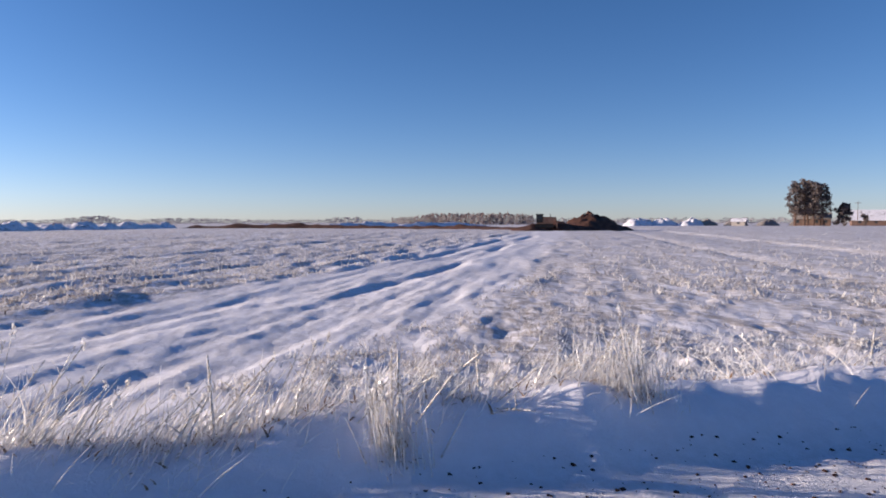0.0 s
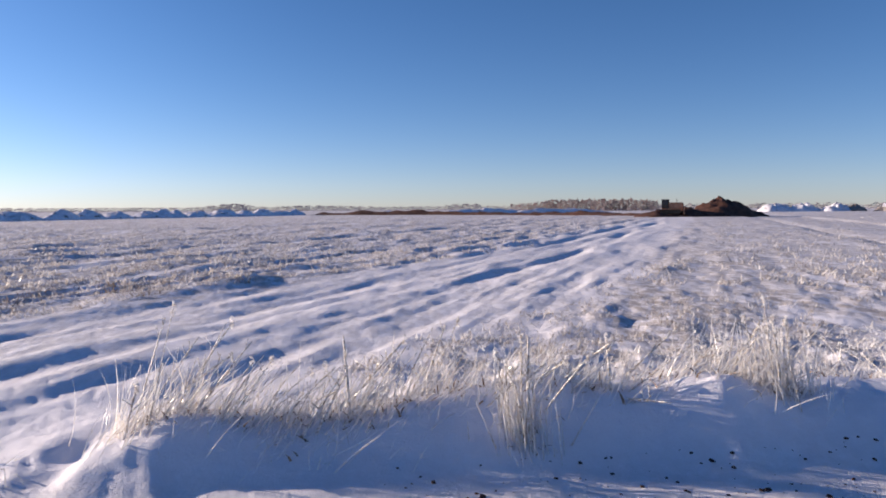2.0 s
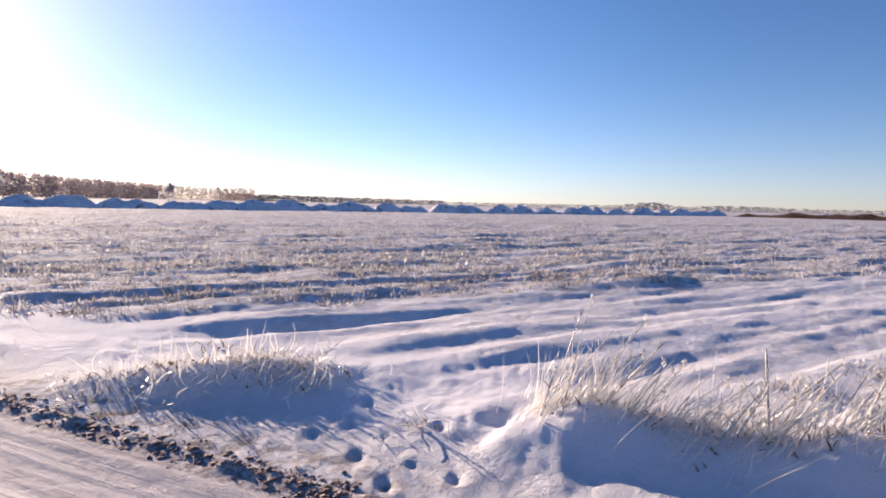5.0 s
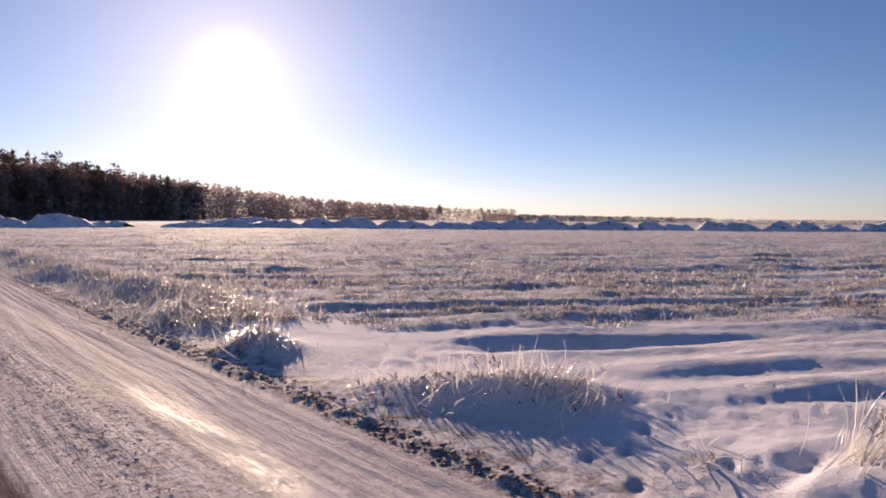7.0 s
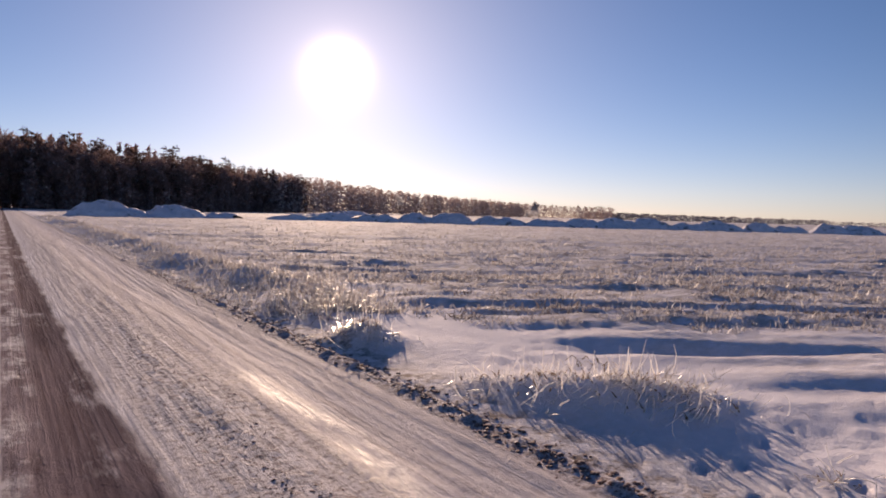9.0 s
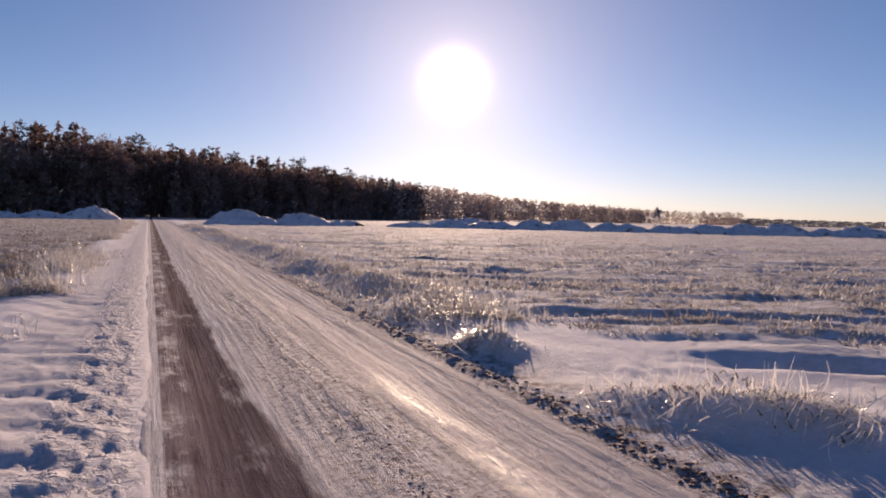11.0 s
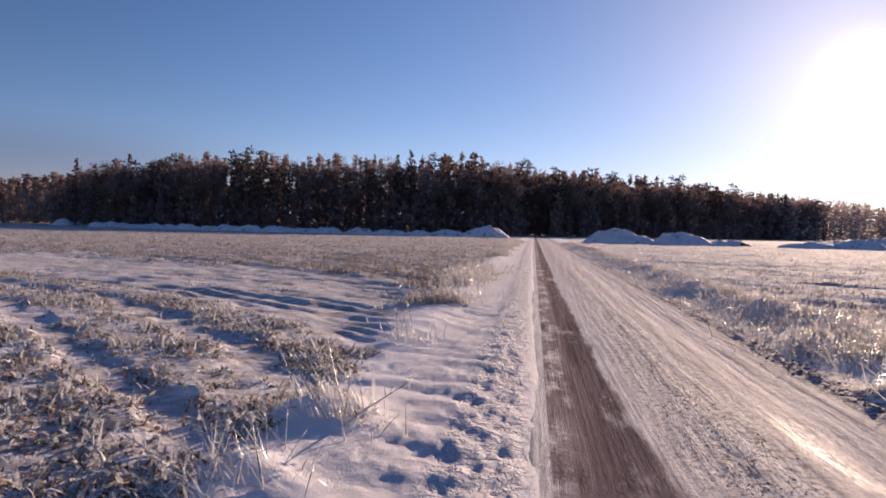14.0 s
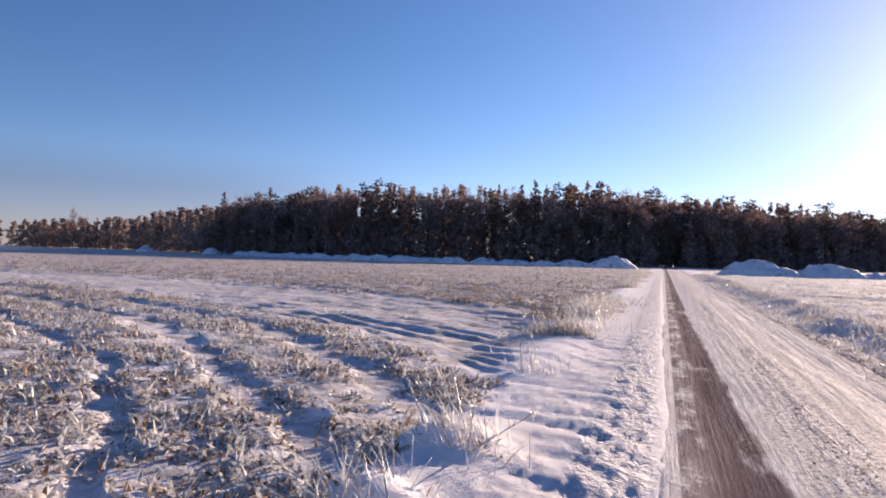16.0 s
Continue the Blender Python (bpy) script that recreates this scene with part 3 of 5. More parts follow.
# paler than the near twigs: haze of distance put into the colour, plus rime
M_EDGE_HAZE = mottled("haze_paled_woods", (0.30, 0.21, 0.195), (0.50, 0.39, 0.365), 0.12, 0.9, 0.0, translucent=0.45, spec=0.1, frost=0.25, islands=True)
M_BRUSH = mottled("brown_brushwood", (0.21, 0.128, 0.124), (0.35, 0.24, 0.23), 0.5, 0.8, 0.0, translucent=0.4, spec=0.1, frost=0.1, islands=True)
M_BELT = mottled("brown_shrubs", (0.24, 0.175, 0.155), (0.40, 0.31, 0.28), 0.12, 0.9, 0.0, translucent=0.3, spec=0.1, islands=True)
# shrub browns greyed in the colour itself to stand for haze
M_BELT_HAZE = mottled("haze_toned_shrubs", (0.27, 0.21, 0.205), (0.40, 0.325, 0.32), 0.12, 0.9, 0.0, translucent=0.35, spec=0.1, islands=True)
# grey-blue of the air in between is painted into the horizon woods' colour
M_FAR_HAZE = mottled("haze_greyed_woods", (0.24, 0.225, 0.245), (0.38, 0.355, 0.375), 0.12, 0.9, 0.0, translucent=0.15, spec=0.1, islands=True)


# ---------------------------------------------------------------- mesh helpers
class Geo:
    """Collects vertices and faces for one mesh."""

    def __init__(self):
        self.v, self.f, self.n = [], [], 0

    def add(self, verts, faces):
        verts = np.asarray(verts, float)
        self.v.append(verts)
        self.f.extend([tuple(int(i) + self.n for i in f) for f in faces])
        self.n += len(verts)

    def tube(self, points, radii, sides=6, cap=True):
        """A round bar through points, with a radius at each."""
        points = [np.asarray(p, float) for p in points]
        rings = []
        for i, p in enumerate(points):
            d = points[min(i + 1, len(points) - 1)] - points[max(i - 1, 0)]
            d = d / (np.linalg.norm(d) + 1e-9)
            u = np.cross(d, (0.31, 0.95, 0.05) if abs(d[2]) > 0.6 else (0, 0, 1.0))
            u /= np.linalg.norm(u)
            w = np.cross(d, u)
            t = np.arange(sides) * 2 * math.pi / sides
            rings.append(p + radii[i] * (np.cos(t)[:, None] * u + np.sin(t)[:, None] * w))
        faces = []
        for i in range(len(points) - 1):
            for k in range(sides):
                faces.append((i * sides + k, i * sides + (k + 1) % sides, (i + 1) * sides + (k + 1) % sides, (i + 1) * sides + k))
        if cap:
            faces.append(tuple(range(sides))[::-1])
            faces.append(tuple((len(points) - 1) * sides + k for k in range(sides)))
        self.add(np.concatenate(rings), faces)

    def box(self, lo, hi, bevel=0.0, m=None):
        bm = bmesh.new()
        bmesh.ops.create_cube(bm, size=1.0)
        for v in bm.verts:
            v.co = Vector([(l + h) / 2 + c * (h - l) for c, l, h in zip(v.co, lo, hi)])
        if bevel:
            bmesh.ops.bevel(bm, geom=bm.edges[:], offset=bevel, segments=2, affect="EDGES")
        if m is not None:
            bmesh.ops.transform(bm, matrix=m, verts=bm.verts)
        bm.verts.index_update()
        self.add([v.co[:] for v in bm.verts], [[v.index for v in f.verts] for f in bm.faces])
        bm.free()

    def prism(self, outline, axis, lo, hi):
        """An outline of (a, b) pairs pushed along an axis (0 or 1) from lo to hi."""
        n = len(outline)
        pts = []
        for d in (lo, hi):
            for a, b in outline:
                pts.append((d, a, b) if axis == 0 else (a, d, b))
        faces = [(i, (i + 1) % n, n + (i + 1) % n, n + i) for i in range(n)]
        faces += [tuple(range(n))[::-1], tuple(range(n, 2 * n))]
        self.add(pts, faces)

    def mesh(self, name, mat, smooth=False):
        me = bpy.data.meshes.new(name)
        me.from_pydata(np.concatenate(self.v).tolist(), [], self.f)
        me.materials.append(mat)
        if smooth:
            me.shade_smooth()
        return me


def array_mesh(name, verts, quads, mat, smooth=True):
    """A mesh straight from arrays of vertices and four-cornered faces."""
    me = bpy.data.meshes.new(name)
    me.vertices.add(len(verts))
    me.vertices.foreach_set("co", np.ascontiguousarray(verts, np.float32).ravel())
    me.loops.add(quads.size)
    me.loops.foreach_set("vertex_index", np.ascontiguousarray(quads, np.int32).ravel())
    me.polygons.add(len(quads))
    me.polygons.foreach_set("loop_start", np.arange(len(quads), dtype=np.int32) * 4)
    me.polygons.foreach_set("loop_total", np.full(len(quads), 4, np.int32))
    me.update(calc_edges=True)
    me.materials.append(mat)
    if smooth:
        me.shade_smooth()
    return me


def part(name, geo, mat, parent, label="", smooth=False):
    me = geo if isinstance(geo, bpy.types.Mesh) else geo.mesh(name, mat, smooth)
    ob = new(name, me)
    ob.parent = parent
    return tagged(ob, label)


def thing(name, label, category, group="", m=None, kind=""):
    ob = new(name)
    if m is not None:
        ob.matrix_world = m
    return tagged(ob, label, category, group, kind)


def blades(base, height, heading, lean, curl, width, segments=3, seed=0):
    """Ribbons of grass: arrays of feet, lengths, headings, first lean and curl (radians), widths."""
    r = np.random.default_rng(seed)
    n = len(base)
    side = heading + r.normal(0, 0.9, n) + math.pi / 2
    sx, sy = np.cos(side), np.sin(side)
    out = np.zeros((n, segments + 1, 2, 3))
    p = np.array(base, float)
    for k in range(segments + 1):
        w = width * (1 - (k / segments) ** 1.6 * 0.85) / 2
        off = np.stack([sx * w, sy * w, np.zeros(n)], 1)
        out[:, k, 0], out[:, k, 1] = p - off, p + off
        a = lean + curl * (k + 0.5) / segments
        seg = (height / segments)[:, None]
        p = p + seg * np.stack([np.cos(heading) * np.sin(a), np.sin(heading) * np.sin(a), np.cos(a)], 1)
    i = np.arange(n)[:, None] * (segments + 1) * 2 + np.arange(segments)[None, :] * 2
    quads = np.stack([i, i + 1, i + 3, i + 2], -1).reshape(-1, 4)
    return out.reshape(-1, 3), quads


def joined(pieces):
    vs, qs, n = [], [], 0
    for v, q in pieces:
        vs.append(v)
        qs.append(q + n)
        n += len(v)
    return np.concatenate(vs), np.concatenate(qs)


# ---------------------------------------------------------------- ground and road
def graded(lo, hi, fine, grow_lo, grow_hi, reach):
    out = list(np.arange(lo, hi + fine / 2, fine))
    for sign, grow in ((-1, grow_lo), (1, grow_hi)):
        d, p = fine, out[-1] if sign > 0 else out[0]
        add = []
        while abs(p) < reach:
            d *= grow if d < 2.2 else 1.14
            p += sign * d
            add.append(p)
        out = out + add if sign > 0 else add[::-1] + out
    return np.array(out)


def sheet(xs, ys, zf):
    gx, gy = np.meshgrid(xs, ys)
    z = zf(gx.ravel(), gy.ravel())
    v = np.stack([gx.ravel(), gy.ravel(), z], 1)
    nx = len(xs)
    i = (np.arange(len(ys) - 1)[:, None] * nx + np.arange(nx - 1)[None, :]).ravel()
    return v, np.stack([i, i + 1, i + nx + 1, i + nx], 1)


def rings(cx, cy, radii, bearings, zf):
    """A closed sheet of rings round a point, finer towards it."""
    b = np.radians(bearings)
    gx = cx + radii[:, None] * np.sin(b)[None]
    gy = cy + radii[:, None] * np.cos(b)[None]
    z = zf(gx.ravel(), gy.ravel())
    v = np.concatenate([np.stack([gx.ravel(), gy.ravel(), z], 1), [[cx, cy, float(zf(np.array([cx]), np.array([cy]))[0])]]])
    n, m = len(radii), len(bearings)
    i, k = np.arange(n - 1)[:, None] * m, np.arange(m)[None]
    k1 = (k + 1) % m
    quads = np.stack([i + k, i + m + k, i + m + k1, i + k1], -1).reshape(-1, 4)
    k = np.arange(0, m, 2)
    fan = np.stack([np.full(len(k), n * m), k, (k + 1) % m, (k + 2) % m], 1)
    return v, np.concatenate([quads[:, ::-1], fan[:, ::-1]])


reach = [0.35]
while reach[-1] < 3600:
    d = reach[-1]
    reach.append(d + (0.12 if d < 2.2 else max(0.046, 0.0142 * d) if d < 130 else 0.05 * d))
turns = np.concatenate([np.arange(-58, 152, 0.25), np.arange(152, 302, 1.5)])
turns = turns[:len(turns) // 2 * 2]
gv, gq = rings(0.0, 0.0, np.array(reach), turns, ground_height)
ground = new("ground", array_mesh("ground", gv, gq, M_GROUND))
tagged(ground, "flat snow-covered farm field with ploughing ridges and drifts", "ground", kind="structure")

rv, rq = sheet(np.linspace(-0.16, 3.3, 130), graded(1.5, 10.0, 0.036, 1.08, 1.03, 205),
               lambda x, y: road_profile(x, y) - 0.04 * (1 - step(-0.16, -0.11, x)) - 0.07 * step(3.12, 3.3, x))
road = new("road", array_mesh("road", rv, rq, M_ROAD))
tagged(road, "rutted dirt track with packed snow, ice and brown wheel marks", "road", kind="structure")
del gv, gq, rv, rq


# ---------------------------------------------------------------- snow heaps along the far edge of the fields
def heap_geo(rx, ry, h, seed, rough=0.18, peaks=1):
    g = Geo()
    rings, around = 13, 42
    t = np.arange(around) * 2 * math.pi / around
    pts = []
    for k in range(rings):
        s = k / (rings - 1)
        ca, sa = np.cos(t), np.sin(t)
        wob = 1 + 0.16 * vnoise(ca * 1.6 + seed, sa * 1.6, seed)
        x, y = rx * (1 - s) * ca * wob, ry * (1 - s) * sa * wob
        z = h * (s ** 0.8) * (1 - 0.28 * s * s)
        z = z * (1 + rough * fbm(x * 0.55 + seed, y * 0.55, seed + 5, 4, 0.6) * (s > 0) * (1 - 0.3 * s)) - 0.12 * (s == 0)
        pts.append(np.stack([x, y, z], 1))
    faces = []
    for k in range(rings - 1):
        for i in range(around):
            faces.append((k * around + i, k * around + (i + 1) % around, (k + 1) * around + (i + 1) % around, (k + 1) * around + i))
    g.add(np.concatenate(pts), faces)
    return g


def heap(name, x, y, rx, ry, h, turn, seed, mat, label, category, group, rough=0.3):
    ob = new(name, heap_geo(rx, ry, h, seed, rough).mesh(name, mat, True))
    ob.matrix_world = pose(x, y, float(ground_height(np.array([x]), np.array([y]), False)[0]), 0, 0, turn)
    return tagged(ob, label, category, group)


def heap_line(points, spacing, hlo, hhi, group, seed):
    r = np.random.default_rng(seed)
    pts = np.array(points, float)
    seg = np.hypot(*np.diff(pts, axis=0).T)
    dist = np.concatenate([[0], np.cumsum(seg)])
    d, k = 0.0, 0
    while d < dist[-1]:
        x, y = np.interp(d, dist, pts[:, 0]), np.interp(d, dist, pts[:, 1])
        j = min(np.searchsorted(dist, d, "right") - 1, len(seg) - 1)
        turn = math.degrees(math.atan2(*(pts[j + 1] - pts[j])[::-1]))
        h = hlo + (hhi - hlo) * r.random()
        heap("snow_mound", x, y + r.normal(0, 0.8), spacing * (0.55 + 0.25 * r.random()), 2.2 + 1.2 * r.random(), h, turn + r.normal(0, 8),
             seed * 50 + k, M_HEAP, "long heap of shovelled snow at the field's edge", "snow mound", group, 0.34)
        d += spacing * (0.85 + 0.3 * r.random())
        k += 1


heap_line([(38, 103), (55, 95), (82, 80), (112, 64), (150, 46), (205, 22)], 6.4, 1.2, 2.5, "row of snow heaps", 3)
heap_line([(-116, 172), (-64, 146), (-40, 142), (-16, 140)], 6.5, 1.3, 1.9, "snow bank before the forest", 4)
heap("snow_mound", -9.5, 139, 5.5, 3.5, 3.0, 0, 11, M_HEAP, "tall pointed heap of snow beside the track", "snow mound", "snow bank before the forest")
heap("snow_mound", 12.5, 104, 5.2, 3.5, 2.7, 10, 12, M_HEAP, "high rounded heap of snow with soil on top", "snow mound", "snow heaps by the track", 0.4)
heap("snow_mound", 21, 105, 5.2, 3.2, 2.3, -5, 13, M_HEAP, "rounded heap of snow with soil on top", "snow mound", "snow heaps by the track", 0.4)
heap("snow_mound", 28, 106, 3.6, 2.6, 1.2, 0, 14, M_HEAP, "low heap of snow", "snow mound", "snow heaps by the track", 0.4)
heap("soil_lump", 30.0, 104.5, 1.2, 1.1, 0.9, 0, 15, M_SOIL, "dark lump of soil between snow heaps", "soil heap", "", 0.4)
heap("snow_mound", 47, 104, 10, 3.2, 1.9, -8, 16, M_HEAP, "long flat-topped heap of snow", "snow mound", "snow heaps by the track", 0.4)

for bearing, d, rx, h, seed in ((-41.06, 262, 5.5, 2.6, 61), (-36.2, 236, 6.5, 2.3, 62), (-35.0, 238, 5.0, 1.7, 63)):
    heap("snow_mound", d * math.sin(radians(bearing)), d * math.cos(radians(bearing)), rx, 3.0, h, -40, seed, M_HEAP, "lone white heap of snow before a thicket", "snow mound", "snow bank before the forest")

# ---------------------------------------------------------------- the digging site
heap("soil_mound", 124.5, -63.5, 8.2, 6.0, 3.9, -28, 31, M_SOIL, "large pile of dark brown excavated soil", "soil pile", "", 0.35)
heap("soil_mound", 123.0, -56.0, 5.0, 4.0, 2.0, 20, 32, M_SOIL, "lower shoulder of dark excavated soil", "soil pile", "", 0.4)
heap("soil_mound", 127.0, -70.0, 5.0, 4.0, 1.7, 20, 33, M_SOIL, "low spread of dark excavated soil", "soil pile", "", 0.4)


def berm(name, points, width, h, mat, label, category, seed):
    """A long low ridge through points of the plan."""
    pts = np.array(points, float)
    seg = np.hypot(*np.diff(pts, axis=0).T)
    dist = np.concatenate([[0], np.cumsum(seg)])
    d = np.linspace(0, dist[-1], int(dist[-1] / 1.2))
    px, py = np.interp(d, dist, pts[:, 0]), np.interp(d, dist, pts[:, 1])
    tx, ty = np.gradient(px), np.gradient(py)
    tl = np.hypot(tx, ty)
    prof = [(-1, -0.1), (-0.7, 0.35), (-0.3, 0.85), (0.0, 1.0), (0.4, 0.75), (0.75, 0.3), (1, -0.1)]
    hh = h * (0.75 + 0.45 * fbm(d * 0.12, d * 0, seed, 3)) * step(0, 4, d) * (1 - step(dist[-1] - 6, dist[-1], d))
    rows = []
    for u, k in prof:
        wob = 1 + 0.2 * vnoise(d * 0.4, d * 0 + u * 3, seed + 2)
        rows.append(np.stack([px - ty / tl * u * width * wob, py + tx / tl * u * width * wob,
                              hh * k * (1 + 0.25 * vnoise(d * 0.7, d * 0 + u * 5, seed + 3)) - 0.1 * (k < 0)], 1))
    v = np.stack(rows, 1).reshape(-1, 3)
    n = len(prof)
    i = (np.arange(len(d) - 1)[:, None] * n + np.arange(n - 1)[None, :]).ravel()
    ob = new(name, array_mesh(name, v, np.stack([i, i + 1, i + n + 1, i + n], 1), mat))
    return tagged(ob, label, category)


berm("soil_berm", [(203, 19), (196, 5), (188, -14), (170, -36), (150, -52), (131, -55)], 3.0, 1.05, M_SOIL, "long low ridge of dark excavated soil", "soil ridge", 41)
berm("soil_berm", [(205, 8), (200, -4), (193, -18)], 3.0, 1.5, M_SOIL, "low hump of dark soil behind the ridge", "soil ridge", 43)
for k, (hx, hy, hr, hh, seed) in enumerate([(214, -4, 5, 1.4, 51), (214, -20, 6, 1.2, 52), (212, -34, 14, 2.2, 53), (216, -58, 16, 2.0, 54)]):
    heap("snow_mound", hx, hy, hr * 1.3, 3.5, hh, -75, seed, M_HEAP, "flat heap of cleared snow behind the soil ridge", "snow mound", "snow heaps at the digging site")
for hx, hy, hr, hh, seed in [(250, -150, 10, 4.0, 55), (250, -161, 9, 3.9, 56), (247, -172, 9, 3.6, 57)]:
    heap("snow_mound", hx, hy, hr, 5, hh, -60, seed, M_HEAP, "big white heap of cleared snow", "snow mound", "snow heaps at the digging site", 0.4)
for hx, hy, hr, hh, seed in [(252, -183, 12, 3.0, 58), (250, -196, 13, 3.2, 59), (246, -209, 13, 3.0, 60), (243, -221, 10, 2.4, 64)]:
    heap("rubble_heap", hx, hy, hr, 4, hh, -52, seed, M_CLOD, "broad heap of snowy brown rubble", "rubble heap", "rubble heaps", 0.4)


# ---------------------------------------------------------------- the digger at work beside the pile
def digger():
    paint = mottled("faded_orange_paint", (0.34, 0.15, 0.085), (0.52, 0.29, 0.18), 1.5, 0.55, 0.2, 0.01)
    dark = mottled("grimy_dark_steel", (0.02, 0.018, 0.016), (0.06, 0.05, 0.045), 3.0, 0.6, 0.3, 0.01)
    rubber = mottled("muddy_rubber", (0.02, 0.016, 0.014), (0.07, 0.045, 0.035), 4.0, 0.9, 0.3, 0.02)
    glass, nt, bsdf = material("cab_glass")
    bsdf.inputs["Base Color"].default_value = (0.03, 0.04, 0.05, 1)
    bsdf.inputs["Roughness"].default_value = 0.08
    top = thing("bulldozer", "faded orange bulldozer with dark cab on a snowy digging site", "bulldozer", m=pose(120.5, -52.3, 0.4, 0, 0, -116))
    g = Geo()
    g.box((-1.0, -0.55, 1.0), (2.3, 0.55, 2.15), 0.08)
    g.box((-1.3, -0.95, 0.65), (2.1, 0.95, 1.05), 0.05)
    part("body", g, paint, top)
    g = Geo()
    g.box((2.28, -0.5, 1.05), (2.36, 0.5, 1.85), 0.02)
    part("radiator_grille", g, dark, top)
    g = Geo()
    g.box((-1.35, -0.85, 1.05), (-0.15, 0.85, 1.75), 0.05)
    for x in (-1.3, -0.2):
        for y in (-0.8, 0.8):
            g.box((x - 0.06, y - 0.06, 1.7), (x + 0.06, y + 0.06, 2.6), 0.015)
    cab = part("cab", g, dark, top)
    g = Geo()
    g.box((-1.5, -0.98, 2.58), (-0.05, 0.98, 2.72), 0.05)
    part("roof", g, dark, cab)
    for y in (-0.79, 0.79):
        g = Geo()
        g.box((-1.24, y - 0.012, 1.76), (-0.26, y + 0.012, 2.56))
        part("window", g, glass, cab)
    for x in (-1.29, -0.19):
        g = Geo()
        g.box((x - 0.012, -0.74, 1.76), (x + 0.012, 0.74, 2.56))
        part("window", g, glass, cab)
    for y in (-1.15, 1.15):
        g = Geo()
        loop = [(-1.7, 0.45), (-1.45, 0.86), (1.75, 0.86), (2.05, 0.5), (1.7, 0.06), (-1.4, 0.06)]
        g.prism(loop, 1, y - 0.26, y + 0.26)
        for x in np.arange(-1.45, 1.8, 0.2):
            g.box((x - 0.04, y - 0.29, 0.84), (x + 0.04, y + 0.29, 0.91))
            g.box((x - 0.04, y - 0.29, 0.0), (x + 0.04, y + 0.29, 0.07))
        track = part("track", g, rubber, top)
        for x in (-1.25, -0.5, 0.25, 1.0, 1.5):
            g = Geo()
            g.tube([(x, y - 0.3, 0.42), (x, y + 0.3, 0.42)], [0.27, 0.27], 14)
            part("track_roller", g, dark, track)
    g = Geo()
    curve = [(2.75 + 0.28 * math.cos(a), 0.7 + 0.75 * math.sin(a)) for a in np.linspace(math.pi * 0.65, math.pi * 1.35, 9)]
    curve += [(x - 0.09, z) for x, z in reversed(curve)]
    g.prism(curve, 1, -1.7, 1.7)
    part("blade", g, paint, top)
    for y in (-1.0, 1.0):
        g = Geo()
        g.box((1.0, y - 0.09, 0.38), (2.5, y + 0.09, 0.6), 0.02)
        part("push_arm", g, dark, top)
    g = Geo()
    g.tube([(1.2, 0.2, 1.9), (1.2, 0.2, 2.6), (1.12, 0.2, 2.75)], [0.06, 0.06, 0.06], 8)
    part("exhaust_pipe", g, dark, top)


digger()
heap("soil_mound", 122.2, -51.8, 6.0, 4.2, 1.25, -70, 35, M_SOIL, "loose dark soil pushed up by the bulldozer", "soil heap", "", 0.4)


# ---------------------------------------------------------------- trees
def scatter_quads(centre, spread, count, lo, hi, r, thin=1.0, droop=0.0):
    """Small tilted leaves or twigs round a centre: vertices and four-cornered faces."""
    p = r.normal(0, 1, (count, 3))
    p = p / np.linalg.norm(p, axis=1)[:, None] * (r.random(count) ** 0.45)[:, None] * np.array(spread) + np.array(centre)
    u = r.normal(0, 1, (count, 3))
    u[:, 2] = u[:, 2] * 0.6 + droop
    u /= np.linalg.norm(u, axis=1)[:, None]
    w = np.cross(u, r.normal(0, 1, (count, 3)))
    w /= np.linalg.norm(w, axis=1)[:, None]
    s = (lo + (hi - lo) * r.random(count))[:, None]
    a, b = u * s / 2, w * s / 2 * thin
    v = np.stack([p - a - b * 0.6, p - a * 0.2 + b, p + a + b * 0.3, p + a * 0.1 - b], 1).reshape(-1, 3)
    return v, np.arange(count * 4).reshape(-1, 4)


def pine(seed, height=20.0):
    r = np.random.default_rng(seed)
    top = thing("pine_tree", "tall dark pine at the edge of the forest", "tree", "forest edge trees")
    lean = r.normal(0, 0.35, 2)
    spine = lambda s: np.array([lean[0] * s * s, lean[1] * s * s, height * s])
    g = Geo()
    ss = [0, 0.1, 0.35, 0.6, 0.8, 0.97]
    g.tube([spine(s) for s in ss], [0.22, 0.18, 0.15, 0.11, 0.07, 0.02], 7)
    pieces = []
    first = 0.30 + 0.2 * r.random()
    n = 24
    for k in range(n):
        u = (k + 0.5 * r.random()) / n
        s = first + (0.97 - first) * u
        dome = math.sqrt(max(0.05, 1 - (1.75 * u - 0.85) ** 2)) if u > 0.48 else 0.75 + 0.5 * u
        reach = (0.4 + 1.9 * dome) * (0.5 + 0.8 * r.random())
        a = k * 2.4 + r.normal(0, 0.4)
        base = spine(s)
        tip = base + np.array([math.cos(a) * reach, math.sin(a) * reach, 0.3 * r.normal() + 0.3])
        g.tube([base, (base + tip) / 2 + (0, 0, 0.12), tip], [0.05, 0.035, 0.015], 4, False)
        pieces.append(scatter_quads(tip * 0.75 + base * 0.25, (0.8 + 0.35 * reach, 0.8 + 0.35 * reach, 0.6), 22, 0.32, 0.9, r, 0.6))
    part("trunk", g, M_BARK, top)
    v, q = joined(pieces)
    part("crown", array_mesh("crown", v, q, M_NEEDLE, False), None, top)
    return top


